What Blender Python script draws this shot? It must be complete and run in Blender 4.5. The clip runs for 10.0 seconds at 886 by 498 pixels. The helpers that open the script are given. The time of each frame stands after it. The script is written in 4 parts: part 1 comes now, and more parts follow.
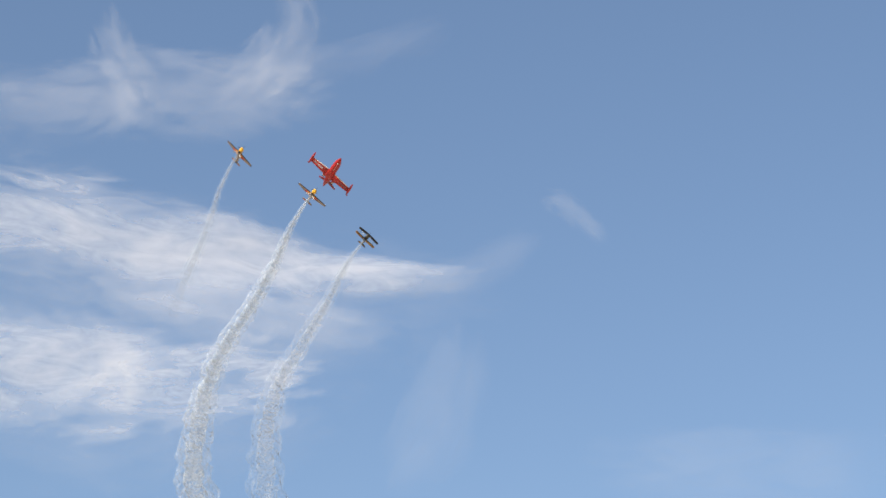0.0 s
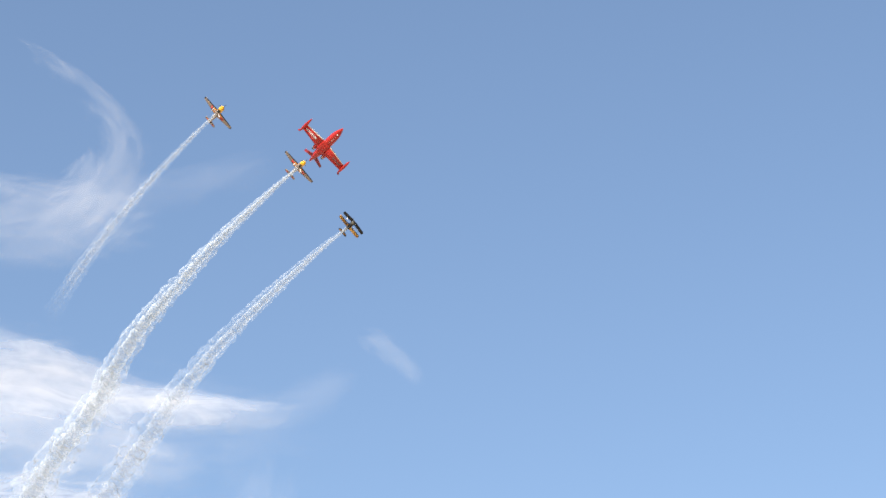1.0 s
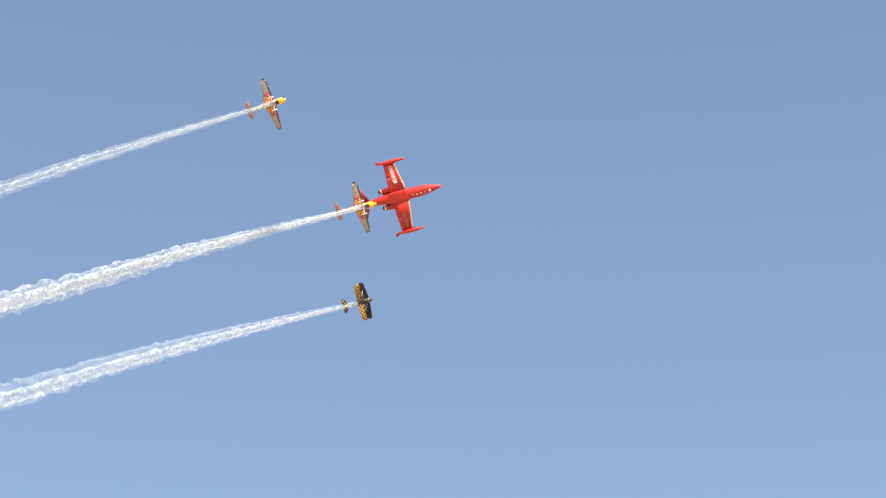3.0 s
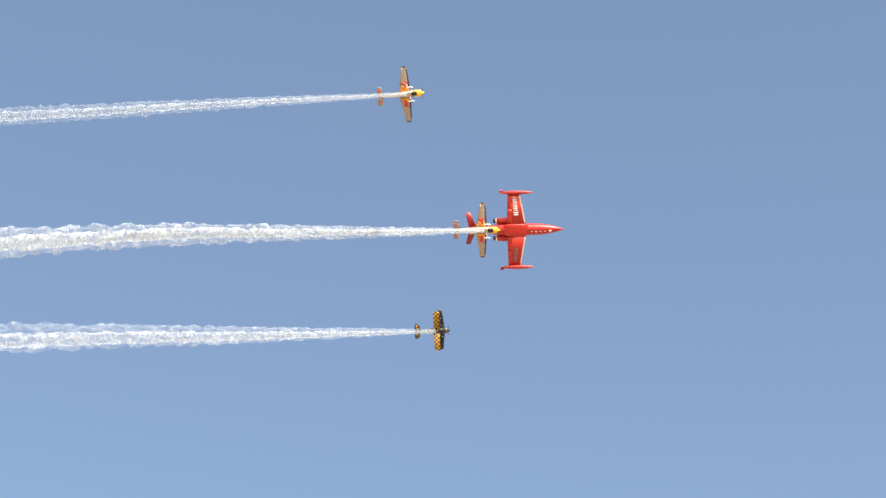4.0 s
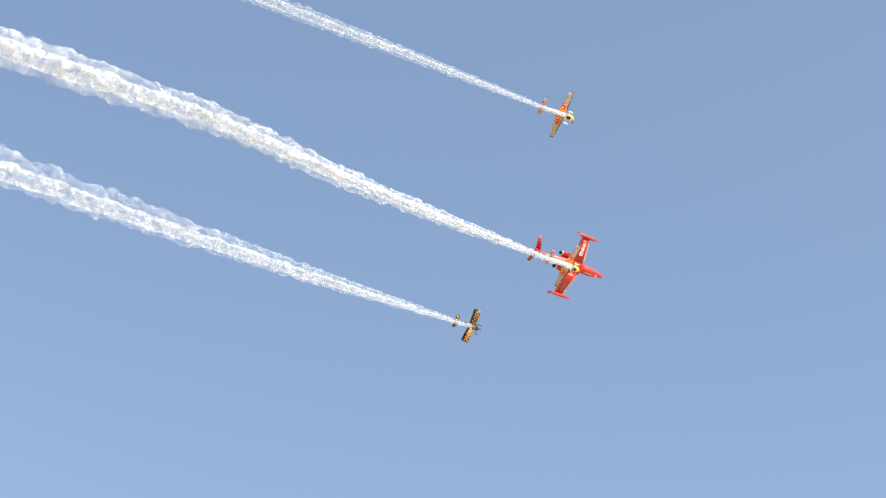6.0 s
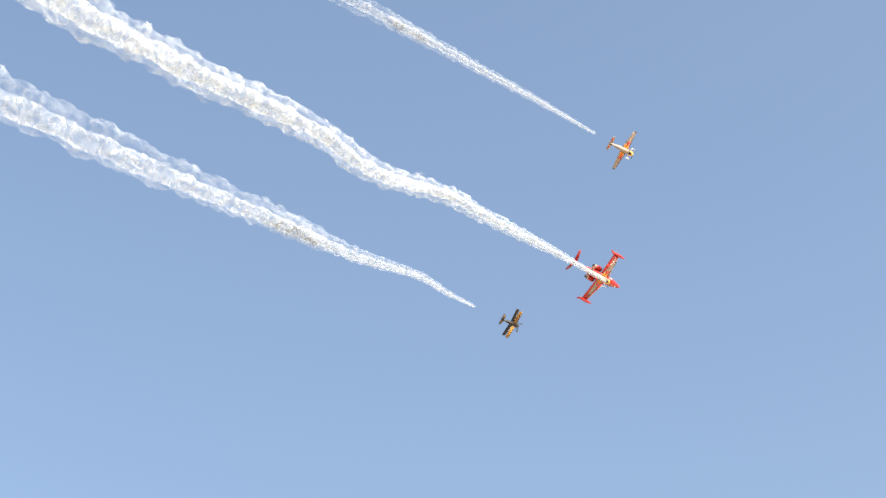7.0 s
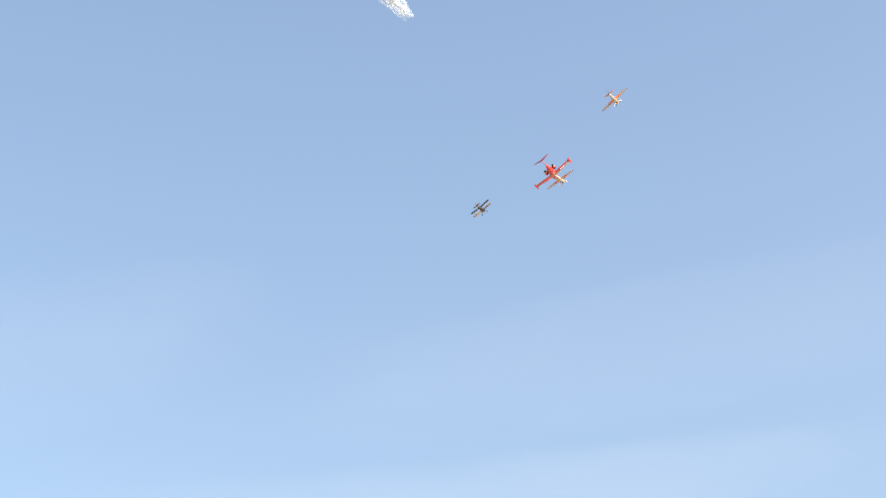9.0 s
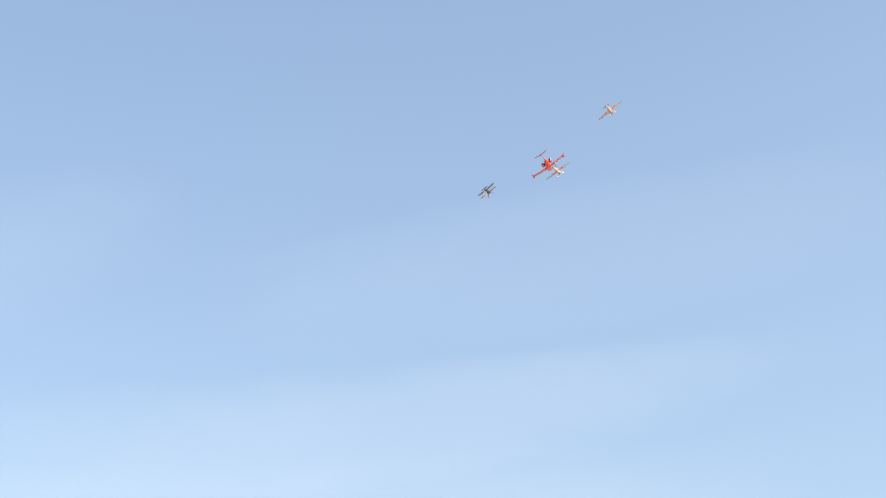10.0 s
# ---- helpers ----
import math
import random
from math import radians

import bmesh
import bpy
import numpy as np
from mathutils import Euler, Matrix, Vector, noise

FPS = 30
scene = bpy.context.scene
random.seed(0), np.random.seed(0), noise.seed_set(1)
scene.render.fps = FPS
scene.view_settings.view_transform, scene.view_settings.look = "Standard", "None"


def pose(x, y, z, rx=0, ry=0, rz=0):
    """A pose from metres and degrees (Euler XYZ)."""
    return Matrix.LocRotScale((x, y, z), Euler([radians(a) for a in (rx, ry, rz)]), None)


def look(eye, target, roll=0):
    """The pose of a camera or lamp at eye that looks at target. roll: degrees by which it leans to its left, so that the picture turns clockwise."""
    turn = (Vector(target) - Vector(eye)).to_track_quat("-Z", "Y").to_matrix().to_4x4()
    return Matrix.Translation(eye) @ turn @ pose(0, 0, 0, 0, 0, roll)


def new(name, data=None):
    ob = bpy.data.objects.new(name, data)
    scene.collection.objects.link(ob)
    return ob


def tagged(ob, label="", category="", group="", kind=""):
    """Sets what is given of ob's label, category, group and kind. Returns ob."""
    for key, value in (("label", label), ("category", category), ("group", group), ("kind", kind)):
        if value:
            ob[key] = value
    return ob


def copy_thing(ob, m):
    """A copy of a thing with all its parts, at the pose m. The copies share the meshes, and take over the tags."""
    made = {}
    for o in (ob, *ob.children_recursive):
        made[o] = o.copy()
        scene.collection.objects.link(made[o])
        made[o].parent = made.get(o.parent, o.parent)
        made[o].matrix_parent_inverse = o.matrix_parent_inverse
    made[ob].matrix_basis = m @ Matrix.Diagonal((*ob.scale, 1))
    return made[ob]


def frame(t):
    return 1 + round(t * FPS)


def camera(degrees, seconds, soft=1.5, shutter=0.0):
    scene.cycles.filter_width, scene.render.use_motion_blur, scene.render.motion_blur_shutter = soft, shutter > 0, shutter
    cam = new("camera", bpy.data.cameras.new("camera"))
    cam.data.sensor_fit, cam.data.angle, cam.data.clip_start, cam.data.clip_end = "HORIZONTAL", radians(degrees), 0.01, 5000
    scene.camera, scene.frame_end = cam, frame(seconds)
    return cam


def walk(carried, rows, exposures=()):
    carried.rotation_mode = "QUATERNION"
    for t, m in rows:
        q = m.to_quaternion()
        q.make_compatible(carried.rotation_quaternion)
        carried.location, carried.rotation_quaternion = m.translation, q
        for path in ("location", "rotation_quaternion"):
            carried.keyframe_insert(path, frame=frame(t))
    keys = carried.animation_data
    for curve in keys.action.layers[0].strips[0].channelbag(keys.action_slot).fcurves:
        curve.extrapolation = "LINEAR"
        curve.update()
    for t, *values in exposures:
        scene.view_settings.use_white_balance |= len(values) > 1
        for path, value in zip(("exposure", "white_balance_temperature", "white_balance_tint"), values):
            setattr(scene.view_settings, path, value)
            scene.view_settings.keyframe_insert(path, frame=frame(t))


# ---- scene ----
cam = camera(23.41, 10.0, soft=1.5)
CAMERA_ROWS = [
    (0.00, 0.0, 0.0, 1.7, 116.458, 0.333, 51.486),
    (0.30, 0.0, 0.0, 1.7, 117.825, 0.682, 50.317),
    (0.50, 0.0, 0.0, 1.7, 118.520, 0.911, 49.188),
    (0.80, 0.0, 0.0, 1.7, 119.389, 0.783, 47.320),
    (1.00, 0.0, 0.0, 1.7, 120.127, 0.698, 46.150),
    (1.30, 0.0, 0.0, 1.7, 122.571, 0.479, 43.915),
    (1.50, 0.0, 0.0, 1.7, 124.065, 0.339, 41.620),
    (1.80, 0.0, 0.0, 1.7, 125.853, 0.184, 38.048),
    (2.00, 0.0, 0.0, 1.7, 126.994, 0.085, 36.052),
    (2.20, 0.0, 0.0, 1.7, 127.550, 0.006, 34.123),
    (2.75, 0.0, 0.0, 1.7, 130.059, -0.308, 26.986),
    (3.30, 0.0, 0.0, 1.7, 131.920, -0.510, 19.414),
    (3.50, 0.0, 0.0, 1.7, 132.551, -0.616, 15.802),
    (3.80, 0.0, 0.0, 1.7, 133.362, -0.596, 11.436),
    (4.00, 0.0, 0.0, 1.7, 133.697, -0.584, 8.063),
    (4.30, 0.0, 0.0, 1.7, 134.259, -0.268, 3.296),
    (4.50, 0.0, 0.0, 1.7, 134.033, -0.062, -0.060),
    (4.80, 0.0, 0.0, 1.7, 133.256, -0.108, -5.105),
    (5.00, 0.0, 0.0, 1.7, 133.177, -0.139, -9.094),
    (5.20, 0.0, 0.0, 1.7, 133.079, -0.089, -12.656),
    (5.75, 0.0, 0.0, 1.7, 130.678, 0.151, -20.814),
    (6.30, 0.0, 0.0, 1.7, 127.903, 0.452, -27.198),
    (6.50, 0.0, 0.0, 1.7, 127.485, 0.589, -29.326),
    (6.80, 0.0, 0.0, 1.7, 126.314, 0.648, -31.084),
    (7.00, 0.0, 0.0, 1.7, 125.388, 0.689, -32.496),
    (7.20, 0.0, 0.0, 1.7, 123.652, 0.650, -34.716),
    (7.30, 0.0, 0.0, 1.7, 122.406, 0.633, -35.977),
    (7.50, 0.0, 0.0, 1.7, 121.766, 0.583, -37.865),
    (7.80, 0.0, 0.0, 1.7, 121.417, 0.281, -39.156),
    (8.00, 0.0, 0.0, 1.7, 120.764, 0.078, -40.218),
    (8.20, 0.0, 0.0, 1.7, 119.436, -0.109, -40.943),
    (8.30, 0.0, 0.0, 1.7, 118.704, -0.205, -41.353),
    (8.50, 0.0, 0.0, 1.7, 117.169, -0.400, -42.138),
    (8.80, 0.0, 0.0, 1.7, 116.595, -0.564, -43.382),
    (9.00, 0.0, 0.0, 1.7, 116.069, -0.676, -44.152),
    (9.30, 0.0, 0.0, 1.7, 115.095, -0.408, -44.779),
    (9.50, 0.0, 0.0, 1.7, 114.613, -0.227, -45.211),
    (9.80, 0.0, 0.0, 1.7, 114.304, -0.393, -46.090),
    (10.00, 0.0, 0.0, 1.7, 113.640, -0.506, -46.419),
]
JET_ROWS = [
    (0.0, -346.90, 245.10, 231.51, -37.38, -3.42, -16.72),
    (0.5, -307.23, 235.67, 229.86, -38.86, -2.91, -13.40),
    (1.0, -267.22, 228.05, 228.32, -39.69, -2.36, -9.96),
    (1.5, -226.81, 222.38, 226.98, -39.82, -1.03, -6.43),
    (2.0, -186.19, 218.79, 225.61, -39.59, 0.10, -3.26),
    (2.5, -145.51, 217.33, 224.13, -39.37, 1.15, -0.68),
    (3.0, -104.81, 217.85, 222.60, -39.01, 1.21, 1.44),
    (3.5, -64.10, 220.20, 221.33, -38.59, 0.57, 3.29),
    (4.0, -23.38, 224.09, 220.76, -38.29, 0.58, 5.51),
    (4.5, 17.36, 229.16, 221.31, -37.66, -0.88, 6.60),
    (5.0, 57.67, 235.34, 222.97, -36.66, -2.73, 9.09),
    (5.5, 97.52, 242.49, 225.67, -36.33, -4.71, 11.46),
    (6.0, 136.90, 250.95, 229.42, -36.24, -6.79, 14.26),
    (6.5, 175.79, 261.07, 234.14, -36.06, -8.87, 17.56),
    (7.0, 214.22, 273.13, 239.70, -35.27, -10.38, 20.58),
    (7.5, 252.08, 287.13, 246.14, -34.91, -11.75, 23.10),
    (8.0, 289.76, 302.96, 253.11, -34.07, -12.84, 26.23),
    (8.5, 327.64, 320.33, 260.23, -33.70, -13.11, 28.64),
    (9.0, 365.53, 339.16, 267.63, -34.36, -12.64, 30.61),
    (9.5, 403.59, 359.01, 275.53, -34.22, -12.06, 32.42),
    (10.0, 441.96, 379.79, 283.88, -33.00, -12.45, 34.58),
]
AEROBATIC_A_ROWS = [
    (0.0, -341.30, 217.29, 224.94, -45.47, -3.30, -19.39),
    (0.5, -304.43, 208.56, 224.35, -44.39, -1.32, -15.82),
    (1.0, -266.52, 201.49, 223.91, -42.93, 0.01, -12.99),
    (1.5, -227.99, 195.99, 223.30, -40.22, 1.21, -10.15),
    (2.0, -189.26, 192.09, 222.26, -38.10, 1.65, -7.12),
    (2.5, -150.56, 189.85, 220.79, -37.67, 2.02, -3.51),
    (3.0, -111.89, 189.21, 219.16, -37.81, 1.50, -1.27),
    (3.5, -73.22, 190.00, 217.77, -37.90, 0.00, -0.39),
    (4.0, -34.63, 192.06, 216.96, -37.80, -1.23, 1.17),
    (4.5, 3.50, 195.28, 216.88, -37.57, -2.33, 3.56),
    (5.0, 41.23, 199.40, 217.98, -36.89, -3.65, 6.19),
    (5.5, 78.25, 204.79, 220.12, -36.00, -4.77, 9.05),
    (6.0, 114.69, 211.57, 223.15, -35.40, -6.33, 11.03),
    (6.5, 150.79, 219.76, 226.87, -35.71, -8.12, 12.19),
    (7.0, 186.75, 229.37, 231.14, -37.99, -8.81, 14.09),
    (7.5, 222.32, 240.30, 236.04, -39.31, -8.50, 17.10),
    (8.0, 257.47, 253.23, 240.82, -39.21, -7.68, 20.38),
    (8.5, 291.95, 267.72, 245.96, -37.98, -7.65, 22.47),
    (9.0, 326.24, 283.22, 251.39, -35.83, -8.68, 23.08),
    (9.5, 360.31, 299.79, 257.03, -34.83, -8.67, 24.62),
    (10.0, 394.25, 317.31, 262.93, -33.83, -8.99, 26.05),
]
AEROBATIC_B_ROWS = [
    (0.0, -333.55, 231.07, 216.21, -35.82, 0.26, -16.55),
    (0.5, -296.60, 222.39, 215.47, -37.10, 1.67, -14.54),
    (1.0, -259.06, 215.15, 214.44, -38.15, 3.31, -11.26),
    (1.5, -220.81, 209.47, 213.36, -38.99, 4.21, -7.87),
    (2.0, -182.04, 205.66, 212.04, -38.66, 4.93, -4.74),
    (2.5, -143.12, 203.84, 210.38, -38.64, 4.22, -1.89),
    (3.0, -104.16, 203.86, 208.58, -38.39, 3.58, 0.76),
    (3.5, -65.20, 205.46, 206.99, -37.65, 3.01, 3.37),
    (4.0, -26.32, 208.29, 205.91, -36.53, 1.53, 6.04),
    (4.5, 12.16, 212.06, 205.57, -35.67, -0.29, 9.10),
    (5.0, 50.17, 216.76, 206.05, -34.71, -2.31, 11.51),
    (5.5, 87.50, 222.50, 207.38, -34.02, -3.70, 12.57),
    (6.0, 124.08, 229.48, 209.78, -33.29, -4.46, 15.13),
    (6.5, 159.86, 237.99, 213.43, -32.82, -5.03, 19.09),
    (7.0, 194.94, 248.39, 218.16, -33.33, -7.14, 20.92),
    (7.5, 229.70, 260.50, 223.67, -32.16, -9.30, 21.21),
    (8.0, 264.03, 274.40, 229.46, -29.58, -10.48, 21.73),
    (8.5, 298.19, 289.75, 235.17, -28.01, -10.53, 22.84),
    (9.0, 332.13, 306.06, 241.09, -27.95, -10.54, 23.62),
    (9.5, 365.90, 322.94, 247.50, -28.94, -10.79, 23.88),
    (10.0, 399.47, 340.30, 254.46, -29.52, -11.44, 23.80),
]
BIPLANE_ROWS = [
    (0.0, -348.55, 256.58, 219.60, -38.81, -3.02, -15.58),
    (0.5, -310.77, 247.37, 218.52, -39.81, -3.17, -12.25),
    (1.0, -272.24, 239.64, 217.44, -41.80, -2.88, -9.48),
    (1.5, -233.26, 233.29, 216.03, -44.41, -1.66, -6.56),
    (2.0, -193.72, 228.46, 214.24, -45.61, 0.41, -3.75),
    (2.5, -153.65, 225.33, 212.04, -44.73, 2.29, -1.87),
    (3.0, -113.52, 224.11, 209.32, -43.50, 2.95, -0.24),
    (3.5, -73.87, 224.74, 206.44, -42.54, 2.32, 1.24),
    (4.0, -34.98, 226.62, 204.56, -41.47, 1.16, 2.97),
    (4.5, 3.48, 230.04, 203.95, -40.05, 0.36, 5.79),
    (5.0, 41.54, 235.24, 204.56, -39.07, -2.02, 7.72),
    (5.5, 79.47, 242.04, 206.67, -39.34, -4.24, 10.43),
    (6.0, 117.28, 250.36, 210.25, -40.61, -6.34, 12.82),
    (6.5, 154.84, 260.28, 215.06, -41.86, -8.17, 14.63),
    (7.0, 191.98, 272.07, 220.59, -41.11, -9.17, 16.48),
    (7.5, 228.49, 286.26, 226.04, -36.07, -8.69, 20.13),
    (8.0, 264.46, 301.85, 232.10, -31.90, -8.66, 22.30),
    (8.5, 300.15, 318.61, 238.33, -30.48, -9.34, 23.16),
    (9.0, 335.71, 336.02, 245.05, -31.73, -9.98, 23.81),
    (9.5, 371.12, 353.83, 252.46, -33.00, -10.04, 25.47),
    (10.0, 406.27, 372.09, 260.63, -33.98, -9.81, 27.33),
]
walk(cam, [(t, pose(*r)) for t, *r in CAMERA_ROWS],
     exposures=[(0.0, -0.03, 5800, 10), (1.0, 0.40, 5900, 10), (2.2, 0.68, 6150, 10), (3.5, 0.74, 6450, 10), (5.0, 0.76, 6450, 10),
                (6.5, 0.84, 6450, 10), (7.5, 0.84, 6450, 10), (8.0, 0.77, 6450, 10), (8.5, 0.88, 6450, 10), (10.0, 0.84, 6450, 10)])

# world: clear blue sky, sun behind the camera, fairly low
SUN_TO = Vector((0.36, -0.77, 0.53)).normalized()
world = bpy.data.worlds.new("sky")
scene.world = world
world.use_nodes = True
wn = world.node_tree.nodes
sky = wn.new("ShaderNodeTexSky")
sky.sky_type = "NISHITA"
sky.sun_disc = False
sky.sun_elevation = math.asin(SUN_TO.z)
sky.sun_rotation = math.atan2(SUN_TO.x, SUN_TO.y)
sky.air_density = 1.2
sky.dust_density = 5.0
sky.ozone_density = 0.0
sky.altitude = 600
wn["Background"].inputs["Strength"].default_value = 0.145
world.node_tree.links.new(sky.outputs["Color"], wn["Background"].inputs["Color"])

sun = new("sun", bpy.data.lights.new("sun", "SUN"))
sun.data.energy = 4.9
sun.data.angle = radians(0.53)
sun.data.color = (1.0, 0.965, 0.92)
sun.matrix_world = look(SUN_TO * 100, (0, 0, 0))


# ---- materials ----
def material(name, color, rough=0.5, metal=0.0, coat=0.0, var=0.08, scale=6.0, bump=0.0, streak=(1, 1, 1)):
    """Painted or bare surface with broad stains, fine grain and an uneven gloss."""
    m = bpy.data.materials.new(name)
    m.use_nodes = True
    n, l = m.node_tree.nodes, m.node_tree.links
    b = n["Principled BSDF"]
    b.inputs["Metallic"].default_value = metal
    b.inputs["Coat Weight"].default_value = coat
    b.inputs["Coat Roughness"].default_value = 0.12
    co = n.new("ShaderNodeTexCoord")
    mp = n.new("ShaderNodeMapping")
    mp.inputs["Scale"].default_value = streak
    l.new(co.outputs["Object"], mp.inputs["Vector"])
    big, fine = n.new("ShaderNodeTexNoise"), n.new("ShaderNodeTexNoise")
    big.inputs["Scale"].default_value, fine.inputs["Scale"].default_value = scale / 5, scale * 4
    big.inputs["Detail"].default_value, fine.inputs["Detail"].default_value = 4, 3
    add = n.new("ShaderNodeMath")
    add.operation = "ADD"
    ramp = n.new("ShaderNodeMapRange")
    ramp.inputs["From Min"].default_value, ramp.inputs["From Max"].default_value = 0.7, 1.3
    ramp.inputs["To Min"].default_value, ramp.inputs["To Max"].default_value = 1 - 2 * var, 1 + var
    mix = n.new("ShaderNodeVectorMath")
    mix.operation = "SCALE"
    mix.inputs[0].default_value = color
    for t in (big, fine):
        l.new(mp.outputs[0], t.inputs["Vector"])
    l.new(big.outputs["Fac"], add.inputs[0])
    l.new(fine.outputs["Fac"], add.inputs[1])
    l.new(add.outputs[0], ramp.inputs["Value"])
    l.new(ramp.outputs[0], mix.inputs["Scale"])
    l.new(mix.outputs[0], b.inputs["Base Color"])
    rr = n.new("ShaderNodeMapRange")
    rr.inputs["From Min"].default_value, rr.inputs["From Max"].default_value = 0.3, 0.7
    rr.inputs["To Min"].default_value, rr.inputs["To Max"].default_value = rough * 0.75, min(1, rough * 1.25)
    l.new(fine.outputs["Fac"], rr.inputs["Value"])
    l.new(rr.outputs[0], b.inputs["Roughness"])
    if bump:
        bp = n.new("ShaderNodeBump")
        bp.inputs["Strength"].default_value = bump
        bp.inputs["Distance"].default_value = 0.02
        l.new(fine.outputs["Fac"], bp.inputs["Height"])
        l.new(bp.outputs[0], b.inputs["Normal"])
    return m


RED = material("gloss_red_paint", (0.41, 0.013, 0.006), 0.42, coat=0.06, var=0.07)
DARK_RED = material("deep_red_paint", (0.29, 0.009, 0.006), 0.42, coat=0.06)
# tailplane: a darker red than the rest of the jet
MID_RED = material("dark_scarlet", (0.24, 0.010, 0.012), 0.35, coat=0.4)
# lightened and warmed so the jet's leading edges carry a painted sunlit rim
BARE = material("polished_metal", (0.88, 0.76, 0.62), 0.35, metal=0.5, var=0.06)
SOOT = material("sooty_metal", (0.035, 0.032, 0.03), 0.55, metal=0.6, var=0.3)
WHITE = material("white_paint", (0.66, 0.63, 0.59), 0.42, var=0.07)
GREY = material("grey_lettering", (0.19, 0.10, 0.11), 0.5)
GLASS = material("dark_tinted_glass", (0.02, 0.025, 0.03), 0.06, coat=1.0, var=0.02)
SILVER = material("silver_wing_paint", (0.35, 0.275, 0.22), 0.40, metal=0.25, var=0.10, scale=4)
YELLOW = material("yellow_paint", (0.86, 0.46, 0.02), 0.32, coat=0.4)
ORANGE = material("orange_yellow_paint", (0.70, 0.28, 0.025), 0.38, coat=0.2)
SCARLET = material("scarlet_emblem_paint", (0.62, 0.03, 0.02), 0.4)
NAVY = material("dark_blue_paint", (0.018, 0.02, 0.035), 0.35, coat=0.3)
BLACK = material("black_paint", (0.012, 0.011, 0.010), 0.5, var=0.2)
RUBBER = material("tyre_rubber", (0.03, 0.03, 0.03), 0.85)
KHAKI = material("olive_black_paint", (0.075, 0.066, 0.04), 0.45, coat=0.2)


def checkered():
    """Yellow and black chequers of 0.29 m, a little worn."""
    m = material("yellow_black_chequer_paint", (0.58, 0.27, 0.012), 0.42, coat=0.1)
    n, l = m.node_tree.nodes, m.node_tree.links
    b = n["Principled BSDF"]
    old = b.inputs["Base Color"].links[0].from_socket
    co = n.new("ShaderNodeTexCoord")
    mp = n.new("ShaderNodeMapping")
    mp.inputs["Location"].default_value = (0.02, 0.0, 40.37)
    mp.inputs["Scale"].default_value = (1.0, 1.0, 0.001)
    ck = n.new("ShaderNodeTexChecker")
    ck.inputs["Scale"].default_value = 3.5
    ck.inputs["Color2"].default_value = (0.02, 0.017, 0.012, 1)
    l.new(co.outputs["Object"], mp.inputs["Vector"])
    l.new(mp.outputs[0], ck.inputs["Vector"])
    l.new(old, ck.inputs["Color1"])
    l.new(ck.outputs["Color"], b.inputs["Base Color"])
    return m


CHEQUER = checkered()


def smoke_material():
    """White oil smoke: a veil of droplets, torn by eddies."""
    m = bpy.data.materials.new("white_oil_smoke")
    m.use_nodes = True
    n, l = m.node_tree.nodes, m.node_tree.links
    n.remove(n["Principled BSDF"])
    d, t, mx = n.new("ShaderNodeBsdfDiffuse"), n.new("ShaderNodeBsdfTranslucent"), n.new("ShaderNodeMixShader")
    for s in (d, t):
        s.inputs["Color"].default_value = (0.70, 0.745, 0.78, 1)
    mx.inputs[0].default_value = 0.32
    l.new(d.outputs[0], mx.inputs[1])
    l.new(t.outputs[0], mx.inputs[2])
    lie, mist = n.new("ShaderNodeAttribute"), n.new("ShaderNodeAttribute")
    lie.attribute_name, mist.attribute_name = "eddies", "mist"
    eddy = n.new("ShaderNodeTexNoise")
    eddy.inputs["Scale"].default_value, eddy.inputs["Detail"].default_value, eddy.inputs["Distortion"].default_value = 2.1, 5, 0.9
    eddy.inputs["Roughness"].default_value = 0.55
    l.new(lie.outputs["Vector"], eddy.inputs["Vector"])
    torn = n.new("ShaderNodeMapRange")
    torn.interpolation_type = "SMOOTHSTEP"
    torn.inputs["From Min"].default_value, torn.inputs["From Max"].default_value = 0.38, 0.66
    torn.inputs["To Min"].default_value = 0.16
    l.new(eddy.outputs["Fac"], torn.inputs["Value"])
    share = n.new("ShaderNodeMath")
    share.operation = "MULTIPLY"
    l.new(torn.outputs[0], share.inputs[0])
    l.new(mist.outputs["Fac"], share.inputs[1])
    clear, thin = n.new("ShaderNodeBsdfTransparent"), n.new("ShaderNodeMixShader")
    l.new(share.outputs[0], thin.inputs[0])
    l.new(clear.outputs[0], thin.inputs[1])
    l.new(mx.outputs[0], thin.inputs[2])
    l.new(thin.outputs[0], n["Material Output"].inputs["Surface"])
    return m


SMOKE = smoke_material()


